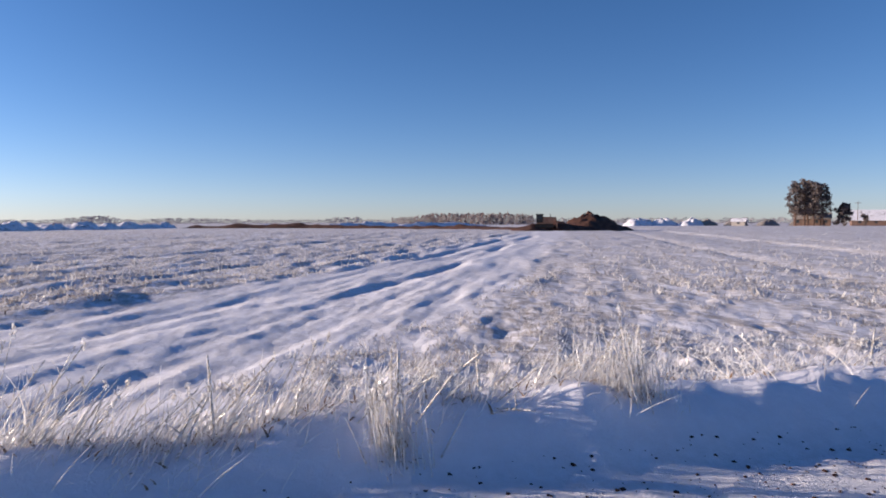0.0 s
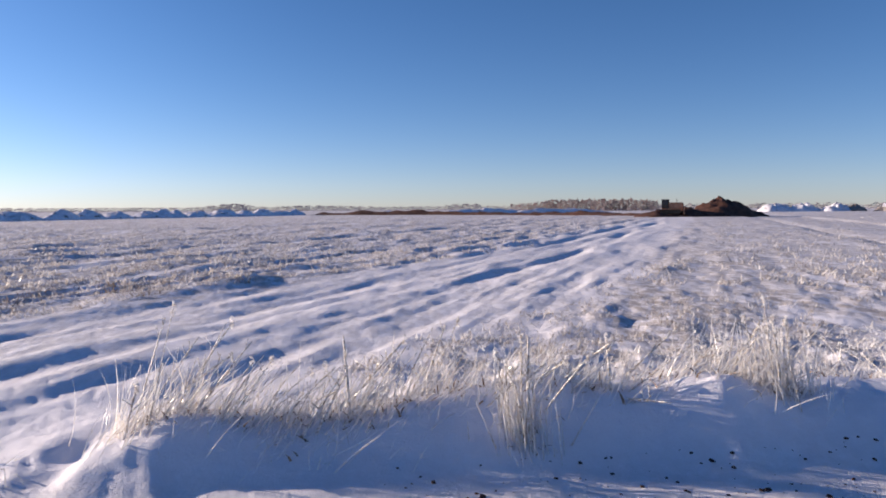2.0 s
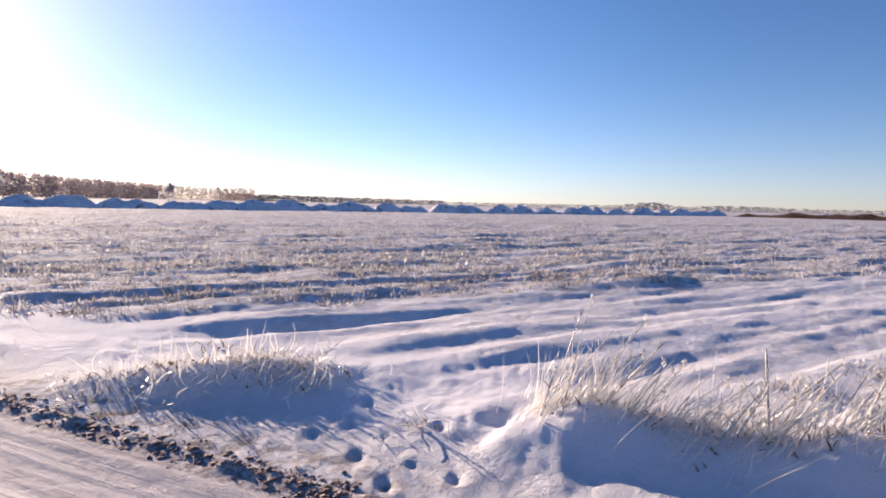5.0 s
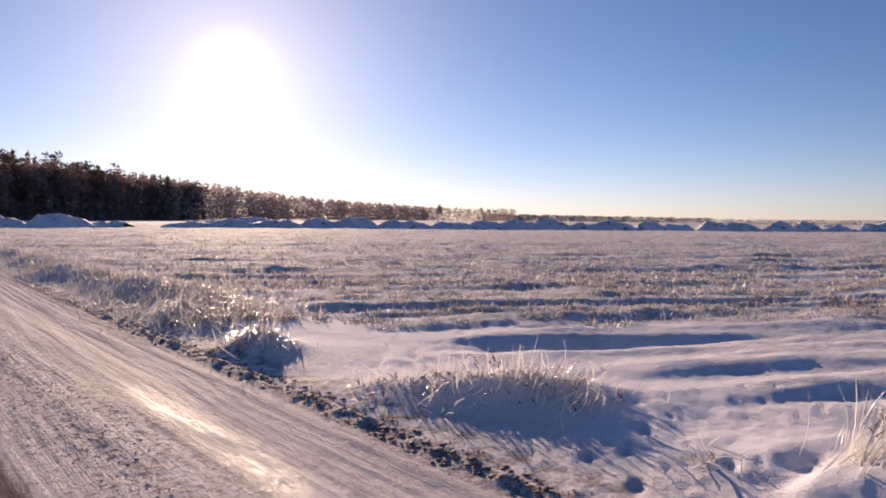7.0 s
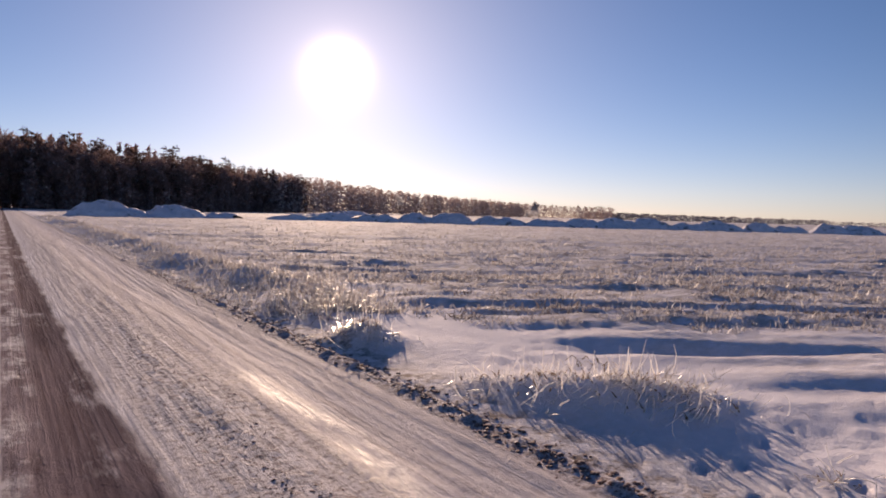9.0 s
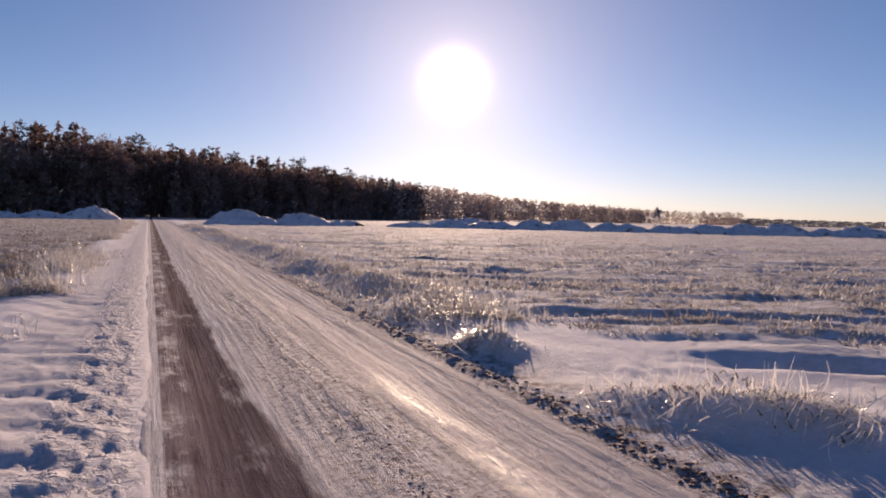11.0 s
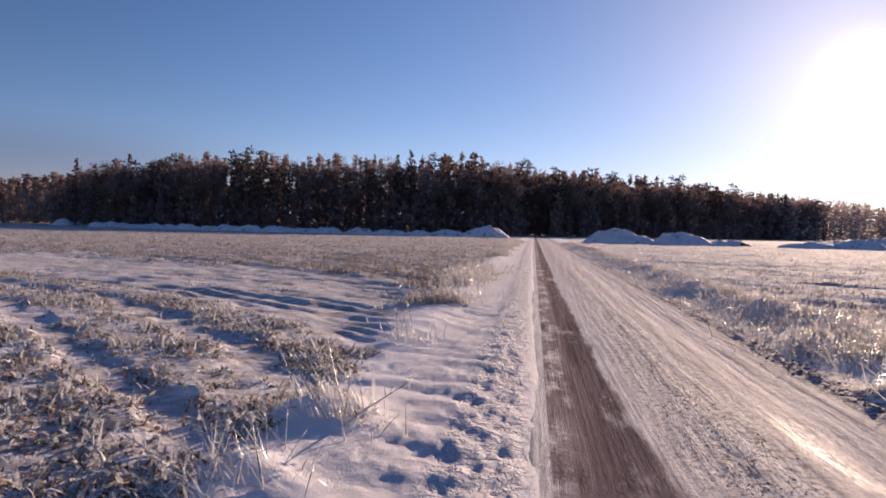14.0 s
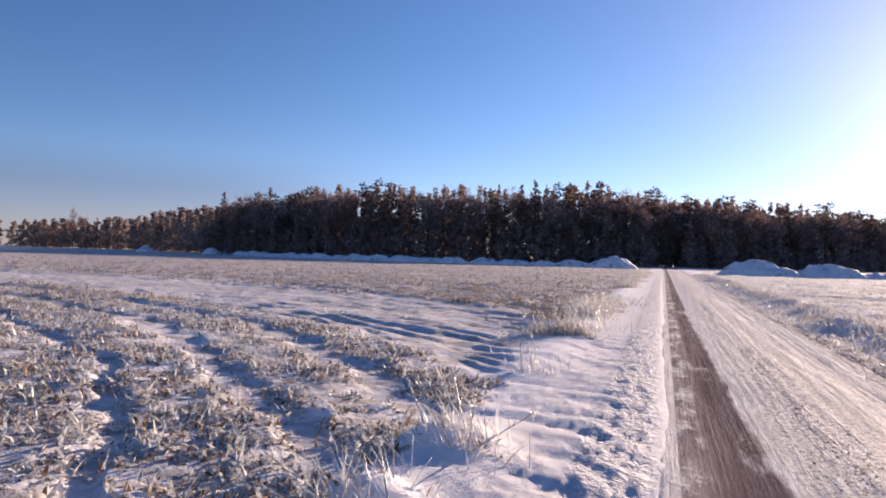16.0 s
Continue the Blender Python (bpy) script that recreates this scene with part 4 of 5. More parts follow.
def spruce(seed, height=19.0):
    r = np.random.default_rng(seed)
    top = thing("spruce_tree", "dark conical spruce with hanging branches", "tree", "forest edge trees")
    g = Geo()
    g.tube([(0, 0, 0), (0, 0, height * 0.5), (0, 0, height * 0.99)], [0.2, 0.13, 0.015], 7)
    pieces = []
    for k in range(34):
        s = 0.10 + 0.88 * k / 33
        reach = 2.6 * (1 - s) ** 0.85 * (0.7 + 0.5 * r.random()) + 0.15
        a = k * 2.4 + r.normal(0, 0.3)
        base = np.array([0, 0, height * s])
        tip = base + np.array([math.cos(a) * reach, math.sin(a) * reach, -0.28 * reach])
        g.tube([base, tip], [0.04, 0.012], 4, False)
        pieces.append(scatter_quads(base * 0.4 + tip * 0.6, (0.3 + 0.55 * reach, 0.3 + 0.55 * reach, 0.45), 17, 0.3, 0.8, r, 0.55, -0.4))
    part("trunk", g, M_BARK, top)
    v, q = joined(pieces)
    part("crown", array_mesh("crown", v, q, M_NEEDLE, False), None, top)
    return top


def bare_tree(seed, height=18.0, mat=None, label="bare leafless tree with fine brown twigs", spread=0.24, dense=42, thick=0.2, twig=0.075, low=False):
    r = np.random.default_rng(seed)
    top = thing("bare_tree", label, "tree", "forest edge trees")
    g = Geo()
    tips = []

    def limb(p, d, length, radius, level):
        d = d / np.linalg.norm(d)
        mid = p + d * length * 0.5 + r.normal(0, 0.05 * length, 3)
        end = p + d * length
        g.tube([p, mid, end], [radius, radius * 0.75, radius * 0.5], 6 if level == 0 else 3, False)
        tips.append((mid if level > 1 else end, level))
        if level < 3:
            for k in range(3 if level else 5):
                new_d = d + r.normal(0, 0.42 + 0.1 * level, 3) + np.array([0, 0, 0.12])
                start = p + (end - p) * (0.55 + 0.45 * r.random() if level else 0.45 + 0.55 * k / 4)
                limb(start, new_d, length * (0.52 + 0.2 * r.random()), radius * 0.5, level + 1)
            tips.append((end, 3))

    limb(np.zeros(3), np.array([r.normal(0, 0.05), r.normal(0, 0.05), 1.0]), height * 0.45, thick, 0)
    hi = max(t[0][2] for t in tips)
    if low:
        for j in range(44):
            s = 0.08 + 0.8 * r.random()
            w = height * 0.2 * math.sin(math.pi * (0.15 + 0.75 * s))
            tips.append((np.array([r.normal(0, w), r.normal(0, w), hi * s]), 3))
    k = height / (hi + 0.8)
    pieces = []
    for p, level in tips:
        if level >= 2:
            s = height * 0.055
            pieces.append(scatter_quads(p, (s * 1.2, s * 1.2, s), int(dense / 2.8), 0.6, 1.7, r, twig * 1.3, 0.7))
    v, q = joined(pieces)
    g.v = [a * (1, 1, k) for a in g.v]
    part("trunk", g, M_BARK, top)
    part("crown", array_mesh("crown", v * (1, 1, k), q, mat or M_TWIG, False), None, top)
    return top


FOREST_EDGE = [(-398, 334), (-268, 297), (-180, 232), (-148, 203), (-108, 178), (-80, 174), (-56, 175), (-31, 178), (-11, 182), (3, 201), (27, 226),
               (56, 253), (96, 313), (138, 353), (200, 420), (263, 494), (414, 613), (675, 804), (800, 757)]
edge_pts = np.array(FOREST_EDGE, float)
edge_len = np.concatenate([[0], np.cumsum(np.hypot(*np.diff(edge_pts, axis=0).T))])


def edge_point(d, back):
    x, y = np.interp(d, edge_len, edge_pts[:, 0]), np.interp(d, edge_len, edge_pts[:, 1])
    j = min(max(np.searchsorted(edge_len, d, "right") - 1, 0), len(edge_pts) - 2)
    t = edge_pts[j + 1] - edge_pts[j]
    t = t / np.linalg.norm(t)
    return x - t[1] * back, y + t[0] * back


kinds = [pine(101, 20.0), pine(102, 19.0), pine(103, 21.0), pine(104, 18.0), spruce(105, 19.0), bare_tree(106, 18.5), bare_tree(107, 17.0),
         bare_tree(108, 19.0), bare_tree(109, 15.5, M_TWIG)]
r_forest = np.random.default_rng(21)
used = set()
start, stop = edge_len[3], edge_len[13]
for row, (back, spacing) in enumerate([(0.0, 4.2), (6.0, 4.8), (12.0, 7.5)]):
    d = start
    while d < stop:
        x, y = edge_point(d, back + r_forest.normal(0, 1.5))
        pick = int(r_forest.choice(9, p=[0.11, 0.10, 0.10, 0.09, 0.03, 0.15, 0.15, 0.14, 0.13]))
        if row and pick > 4 and r_forest.random() < 0.25:
            pick -= 5
        size = (0.97 + 0.2 * r_forest.random()) * (0.93 if pick < 4 else 1.0) * (0.86 + 0.14 * step(start, start + 45, d))
        on_track = abs(x - 2.0) < 3.0 and row == 0
        if not on_track:
            m = pose(x, y, -0.05, 0, 0, 360 * r_forest.random()) @ Matrix.Diagonal((size, size, size, 1))
            if pick not in used:
                used.add(pick)
                kinds[pick].matrix_world = m
            else:
                twin = copy_thing(kinds[pick], Matrix())
                twin.matrix_world = m
        d += spacing * (0.7 + 0.6 * r_forest.random())


def woods(name, label, spots, mat, seed, dense, lo=0.05, hi=0.13, thin=0.5, kind="stuff"):
    """Trees too far off or too deep in the wood to count, joined: spots of x, y, height, width."""
    r = np.random.default_rng(seed)
    pieces, g = [], Geo()
    for x, y, h, w in spots:
        n = 6
        for k in range(n):
            s = 0.12 + 0.86 * k / (n - 1)
            ww = w * (0.55 + 0.45 * math.sin(math.pi * min(1, s * 0.9))) * (0.7 + 0.6 * r.random()) * (1 if s < 0.8 else 0.5)
            c = (x + r.normal(0, 0.25 * w), y + r.normal(0, 0.25 * w), h * s)
            pieces.append(scatter_quads(c, (ww, ww, h * 0.12), dense, h * lo, h * hi, r, thin, 0.5))
    v, q = joined(pieces)
    ob = new(name, array_mesh(name, v, q, mat, False))
    return tagged(ob, label, "woods", kind=kind)


spots = []
for back, spacing in ((17, 4.0), (23, 4.5), (30, 5.0)):
    for d in np.arange(start - 10, stop, spacing):
        x, y = edge_point(d, back + r_forest.normal(0, 2))
        spots.append((x, y, (17 + 4.5 * r_forest.random()) * (0.8 + 0.2 * float(step(start, start + 45, d))), 1.9))
for k in range(70):
    spots.append((2 + r_forest.normal(0, 7), 206 + 40 * r_forest.random(), 12 + 7 * r_forest.random(), 2.2))
woods("forest_interior", "dark inner rows of the mixed forest", spots, M_TWIG, 31, 40, 0.05, 0.13, 0.25)
spots = []
for back, spacing in ((-2, 2.4), (2, 2.4), (6, 2.6), (10, 3.0)):
    for d in np.arange(start - 5, stop, spacing):
        x, y = edge_point(d, back + r_forest.normal(0, 1.2))
        if abs(x - 2) > 3:
            spots.append((x, y, 4.5 + 7 * r_forest.random(), 1.4))
woods("forest_undergrowth", "dense brown brushwood below the forest trees", spots, M_BRUSH, 32, 20, 0.09, 0.24, 0.3)
spots = []
for back, spacing in ((3, 3.0), (8, 3.0), (13, 3.4)):
    for d in np.arange(start - 5, stop, spacing):
        x, y = edge_point(d, back + r_forest.normal(0, 1.5))
        if abs(x - 2) > 3 or back > 3:
            spots.append((x, y, 10 + 7 * r_forest.random(), 1.7))
woods("forest_saplings", "young brown trees filling the forest edge", spots, M_BRUSH, 39, 32, 0.05, 0.17, 0.17)
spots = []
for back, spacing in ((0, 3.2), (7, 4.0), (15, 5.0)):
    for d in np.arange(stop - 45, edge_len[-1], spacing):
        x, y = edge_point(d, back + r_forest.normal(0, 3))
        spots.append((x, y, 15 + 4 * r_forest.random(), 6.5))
woods("receding_forest", "forest edge running off into the distance", spots, M_EDGE_HAZE, 33, 15, 0.06, 0.18, 0.3)
spots = []
for d in np.arange(0, start, 5.5):
    for back in (0, 10, 22):
        x, y = edge_point(d, back + r_forest.normal(0, 3))
        spots.append((x, y, 12 + 5 * r_forest.random(), 3.8))
woods("thicket", "brown thicket at the far side of the field", spots, M_BELT, 34, 40, 0.06, 0.2, 0.4)

lone = bare_tree(141, 21.0, label="lone bare tree rising out of a thicket", spread=0.3)
lone.matrix_world = pose(-290, 281, 0)
lone = bare_tree(142, 13.0, label="round bare tree beside the forest")
lone.matrix_world = pose(-170, 203, 0)
for k, (x, y, h) in enumerate([(-268, 268, 0.72), (-262, 268, 0.8), (-128, 180, 1.0), (-121, 178, 0.92)]):
    twin = copy_thing(kinds[4], Matrix())
    twin.matrix_world = pose(x, y, 0, 0, 0, 70 * k) @ Matrix.Diagonal((h, h, h, 1))
rimed = bare_tree(143, 8.5, M_RIME, "white rime-covered tree at the field's edge", dense=56, low=True, thick=0.12)
rimed.matrix_world = pose(192, 228, 0)
rimed = bare_tree(144, 15.0, M_RIME, "rime-covered tree standing above the woods", dense=60)
rimed.matrix_world = pose(236, 425, 0)

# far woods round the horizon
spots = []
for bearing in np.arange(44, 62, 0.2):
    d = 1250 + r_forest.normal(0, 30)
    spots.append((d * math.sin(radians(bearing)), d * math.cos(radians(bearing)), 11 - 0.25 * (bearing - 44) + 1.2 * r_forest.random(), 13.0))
woods("far_woods", "hazy strip of woods on the horizon", spots, M_FAR_HAZE, 35, 26, 0.12, 0.35, 0.5)
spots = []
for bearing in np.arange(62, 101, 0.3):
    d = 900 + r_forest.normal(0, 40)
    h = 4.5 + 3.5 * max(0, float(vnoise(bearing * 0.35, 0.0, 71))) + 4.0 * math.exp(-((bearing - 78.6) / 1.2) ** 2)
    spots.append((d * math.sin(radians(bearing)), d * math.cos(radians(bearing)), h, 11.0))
woods("far_hedge", "low trees and hedges on the horizon", spots, M_FAR_HAZE, 36, 22, 0.12, 0.35, 0.5)
spots = []
for bearing in np.arange(101, 112.5, 0.13):
    d = 420 + r_forest.normal(0, 12)
    h = 3.6 + 2.2 * float(step(102, 104.5, bearing)) + 0.9 * r_forest.random() - 0.8 * float(step(110, 112, bearing))
    spots.append((d * math.sin(radians(bearing)), d * math.cos(radians(bearing)), h, 2.2))
woods("shrub_belt", "pale brown belt of bare shrubs behind the digging site", spots, M_BELT_HAZE, 37, 20, 0.12, 0.35, 0.22)
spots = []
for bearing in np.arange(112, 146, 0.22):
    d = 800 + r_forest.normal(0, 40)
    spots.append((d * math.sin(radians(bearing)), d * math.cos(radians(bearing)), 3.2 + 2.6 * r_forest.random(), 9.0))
woods("far_shrubs", "thin line of trees on the horizon", spots, M_FAR_HAZE, 38, 20, 0.12, 0.35, 0.5)


# ---------------------------------------------------------------- farmstead
def polar(bearing, d):
    return d * math.sin(radians(bearing)), d * math.cos(radians(bearing))


def broad_pine(seed, height, wide):
    """An old pine: forked bare trunk below, a broad crown of many boughs above."""
    r = np.random.default_rng(seed)
    top = thing("pine_tree", "old broad pine with bare trunk beside a farmhouse", "tree", "farmyard trees")
    g, pieces = Geo(), []
    g.tube([(0, 0, 0), (0.1, 0, height * 0.3), (r.normal(0, 0.4), r.normal(0, 0.4), height * 0.9)], [0.38, 0.3, 0.08], 8)
    for k in range(46):
        u = (k + r.random()) / 46
        s = 0.26 + 0.7 * u
        reach = wide * (0.35 + 0.65 * math.sin(math.pi * min(1.0, 0.22 + 0.68 * u))) * (0.45 + 0.6 * r.random())
        a = k * 2.4 + r.normal(0, 0.4)
        base = np.array([0, 0, height * (s - 0.06)])
        tip = np.array([math.cos(a) * reach, math.sin(a) * reach, height * s + 0.3 * r.normal()])
        g.tube([base, tip], [0.09, 0.02], 4, False)
        pieces.append(scatter_quads(tip * 0.8 + base * 0.2, (1.3, 1.3, 0.9), 42, 0.4, 1.1, r, 0.55))
    part("trunk", g, M_BARK, top)
    v, q = joined(pieces)
    part("crown", array_mesh("crown", v, q, M_FARM, False), None, top)
    return top


M_FARM = mottled("farm_twigs", (0.12, 0.092, 0.088), (0.22, 0.175, 0.165), 0.5, 0.8, 0.0, translucent=0.2, islands=True)
for k, (bearing, d, h) in enumerate([(132.1, 295, 17.2), (132.7, 300, 18.2), (133.3, 296, 17.4), (133.85, 302, 16.6), (132.9, 306, 17.6)]):
    broad_pine(150 + k, h, 3.3).matrix_world = pose(*polar(bearing, d), 0)
tree = bare_tree(157, 9.0, bpy.data.materials["farm_twigs"], "small round bare tree in a farmyard", dense=150, twig=0.12, low=True)
tree["group"] = "farmyard trees"
tree.matrix_world = pose(*polar(135.2, 300), 0)
tree = bare_tree(158, 5.0, bpy.data.materials["farm_twigs"], "low bush in a farmyard", dense=50)
tree["group"] = "farmyard trees"
tree.matrix_world = pose(*polar(136.5, 296), 0)


def gabled(name, label, category, bearing, d, length, depth, eaves, ridge, turn, wall_mat, roof_mat, windows):
    top = thing(name, label, category, m=pose(*polar(bearing, d), 0, 0, 0, turn))
    g = Geo()
    g.prism([(-depth / 2, 0), (depth / 2, 0), (depth / 2, eaves), (0, ridge - 0.1), (-depth / 2, eaves)], 0, -length / 2, length / 2)
    wall = part("wall", g, wall_mat, top)
    g = Geo()
    over = 0.4
    slope = (ridge - eaves) / (depth / 2)
    g.prism([(-depth / 2 - over, eaves - slope * over), (0, ridge), (depth / 2 + over, eaves - slope * over), (depth / 2 + over, eaves - slope * over + 0.18), (0, ridge + 0.2), (-depth / 2 - over, eaves - slope * over + 0.18)], 0, -length / 2 - over, length / 2 + over)
    part("roof", g, roof_mat, top)
    for k in range(windows):
        x = -length / 2 + length * (k + 0.5) / windows
        for side in (-1, 1):
            g = Geo()
            g.box((x - 0.5, side * depth / 2 - 0.04, eaves * 0.4), (x + 0.5, side * depth / 2 + 0.04, eaves * 0.8))
            window = part("window", g, bpy.data.materials["cab_glass"], top)
            g = Geo()
            g.box((x - 0.62, side * depth / 2 - 0.02, eaves * 0.8), (x + 0.62, side * depth / 2 + 0.07, eaves * 0.8 + 0.12))
            g.box((x - 0.62, side * depth / 2 - 0.02, eaves * 0.4 - 0.1), (x + 0.62, side * depth / 2 + 0.07, eaves * 0.4))
            part("window_frame", g, wall_mat, window)
    return top


M_BRICK = mottled("old_red_brick", (0.13, 0.075, 0.06), (0.22, 0.14, 0.115), 2.0, 0.9, 0.3, 0.03)
M_PALE = mottled("pale_render_wall", (0.30, 0.26, 0.24), (0.45, 0.40, 0.37), 1.0, 0.9, 0.2, 0.02)
gabled("farmhouse", "low red-brown brick farmhouse among tall trees", "house", 133.2, 312, 13, 8, 2.8, 5.0, 45, M_BRICK, M_CLOD, 4)
gabled("barn", "long barn with a snow-covered white roof", "barn", 139.9, 335, 50, 16, 2.2, 6.3, 47, M_BRICK, M_HEAP, 9)
gabled("shed", "small shed with a snowy roof", "shed", 128.3, 300, 5, 4, 1.8, 2.8, 40, M_PALE, M_HEAP, 1)
pole = thing("power_pole", "slim wooden power pole with a crossbar", "utility pole", m=pose(*polar(136.05, 285), 0, 0, 0, 40))
g = Geo()
g.tube([(0, 0, 0), (0, 0, 8.8)], [0.14, 0.09], 8)
part("post", g, M_BARK, pole)
g = Geo()
g.box((-0.9, -0.06, 8.1), (0.9, 0.06, 8.25), 0.02)
part("crossbar", g, M_BARK, pole)


# ---------------------------------------------------------------- stubble and frosted plants
def on_ground(x, y):
    return ground_height(x, y, False)


def tufts(x, y, count, hlo, hhi, width, spread, curl, segments, seed, lean=0.5):
    """Blades growing from tufts at x, y."""
    r = np.random.default_rng(seed)
    n = len(x)
    bx = np.repeat(x, count) + r.normal(0, spread, n * count)
    by = np.repeat(y, count) + r.normal(0, spread, n * count)
    base = np.stack([bx, by, on_ground(bx, by) - 0.015], 1)
    m = n * count
    size = np.repeat(0.7 + 0.6 * r.random(n), count)
    return blades(base, (hlo + (hhi - hlo) * r.random(m)) * size, r.random(m) * 2 * math.pi, np.abs(r.normal(0, lean, m)),
                  np.abs(r.normal(curl, 0.5 * curl, m)), width * (0.6 + 0.8 * r.random(m)), segments, seed + 1)


def stuff(name, label, data, mat):
    ob = new(name, array_mesh(name, data[0], data[1], mat, True))
    return tagged(ob, label, "plants", kind="stuff")


def in_rows(x, y, seed, thresh):
    a, c = along_rows(x, y)
    warp = 0.7 * vnoise(a * 0.10, c * 0.5, 3) + 0.25 * vnoise(a * 0.5, c * 0.8, 4)
    ridge = np.sin((c + warp) * 2 * math.pi / 1.25)
    return 0.4 * ridge + 0.6 * vnoise(a * 0.35, c * 0.9, seed) + 0.8 * vnoise(x * 1.6, y * 1.6, seed + 1) > thresh


# leafy plants of the field left of the road, in clumps
q = rng.random((40000, 2))
x, y = -1.75 - 17 * q[:, 0] ** 1.5, 1.5 + 21 * q[:, 1] ** 1.2
clump = vnoise(x * 1.5, y * 1.5, 81) + 0.7 * vnoise(x * 3.3, y * 3.3, 80)
keep = (x < -2.05) & (clump > -0.6) & (furrow_left(x, y) < 0.3 + 0.6 * rng.random(len(x)) ** 3) & (left_rows(x, y) < 5.6 + 0.6 * clump) & (y > 0.5 * np.abs(x)) & (rng.random(len(x)) < 1.2 - 0.03 * np.hypot(x, y))
x, y = x[keep][:7200], y[keep][:7200]
stuff("frosted_crop", "frosted curled leaves of a winter crop in rows", tufts(x, y, 7, 0.06, 0.18, 0.038, 0.10, 3.6, 3, 82, 0.8), M_LEAF)
stuff("withered_crop", "withered brown leaves among the frosted crop", tufts(x, y, 3, 0.04, 0.12, 0.036, 0.09, 2.2, 2, 84), M_DEAD)
q = rng.random((900, 2))
x, y = -2.2 - 9 * q[:, 0], 10 + 9 * q[:, 1]
keep = (vnoise(x * 0.8, y * 1.1, 79) > 0.42) & (lane_left(x, y) > 0.3)
stuff("lane_crop", "few frosted leaves poking out of rippled snow", tufts(x[keep], y[keep], 9, 0.06, 0.18, 0.034, 0.12, 3.2, 3, 78, 0.8), M_LEAF)

# straw stubble of the right-hand field, near and far
def polar_spots(n, lo, hi, b0, b1, seed):
    r = np.random.default_rng(seed)
    d = lo * (hi / lo) ** r.random(n)
    b = np.radians(b0 + (b1 - b0) * r.random(n))
    return d * np.sin(b), d * np.cos(b), d


x, y, d = polar_spots(22000, 6.5, 24, 0, 150, 85)
south = (x - 15) * -ROW_R[1] + (y + 3) * ROW_R[0] < -1.0
keep = (x > 5.6) & (~south | (rng.random(len(x)) < 0.5)) & in_rows(x, y, 86, 0.0) & (smooth_strip(x, y) < 0.4) & (bump_at(x, y, 8.5, 2.2, 4.0, 3.0) < 0.6 + 0.4 * rng.random(len(x)))
stuff("ridge_stubble", "short frosted straw stubble on the ploughing ridges", tufts(x[keep], y[keep], 8, 0.04, 0.15, 0.016, 0.055, 1.6, 2, 87), M_STRAW)
x, y, d = polar_spots(60000, 15, 150, 2, 150, 88)
south = (x - 15) * -ROW_R[1] + (y + 3) * ROW_R[0] < -1.0
keep = (x > 6.0) & (~south | (rng.random(len(x)) < 0.6)) & in_rows(x, y, 86, -0.12) & (smooth_strip(x, y) < 0.4)
stuff("field_stubble", "frosted stubble of the wide field", tufts(x[keep], y[keep], 3, 0.06, 0.19, 0.05, 0.10, 1.3, 1, 89), M_STRAW)
x, y, d = polar_spots(34000, 10, 140, -54, -2, 90)
keep = (x < -2.3) & in_rows(x, y, 91, -0.2) & (lane_left(x, y) < 0.1 + 0.5 * rng.random(len(x)) ** 2.5) & ((left_rows(x, y) > 8) | (np.hypot(x, y) > 22) & (furrow_left(x, y) < 0.4))
stuff("pale_stubble", "frosted stubble of the field before the forest", tufts(x[keep], y[keep], 6, 0.08, 0.22, 0.038, 0.09, 1.6, 1, 92), M_STUBBLE)

x, y, d = polar_spots(5200, 6.8, 48, 4, 80, 67)
keep = (x > 5.4) & (vnoise(x * 0.5, y * 0.8, 68) + 0.4 * vnoise(x * 2, y * 2, 69) > 0.12) & (smooth_strip(x, y) < 0.5)
stuff("ridge_tufts", "brown frosted tufts standing on the ploughing ridges", tufts(x[keep], y[keep], 12, 0.06, 0.20, 0.020, 0.09, 2.0, 2, 70, 0.7), M_STUBBLE)

# clumpy frosted growth just behind the bank
q = rng.random((2000, 2))
x, y = 5.3 + 3.2 * q[:, 0], -0.6 - 9 * q[:, 1]
keep = vnoise(x * 0.9, y * 0.9, 93) + 0.3 * (y < -2) > 0.0
stuff("bank_growth", "knee-low frosted grass behind the snow bank", tufts(x[keep], y[keep], 12, 0.04, 0.12, 0.026, 0.05, 2.8, 3, 94, 0.9), M_ICE)

# grass along the verges further up the track
y = 9.5 + 80 * rng.random(3800) ** 1.6
x = 4.55 + 0.6 * rng.normal(0, 1, len(y))
stuff("iced_verge_grass", "sparkling iced grass along the track's verge", tufts(x, y, 9, 0.08, 0.34, 0.018, 0.09, 1.8, 2, 95, 0.7), M_STRAW)
y = 14 + 80 * rng.random(1700) ** 1.5
x = -2.05 + 0.32 * rng.normal(0, 1, len(y))
keep = vnoise(y * 0.25, y * 0, 96) > -0.1
stuff("tall_verge_grass", "tall frosted straw-coloured grass along the track's verge", tufts(x[keep], y[keep], 9, 0.15, 0.6, 0.02, 0.09, 1.1, 3, 97, 0.4), M_STRAW)

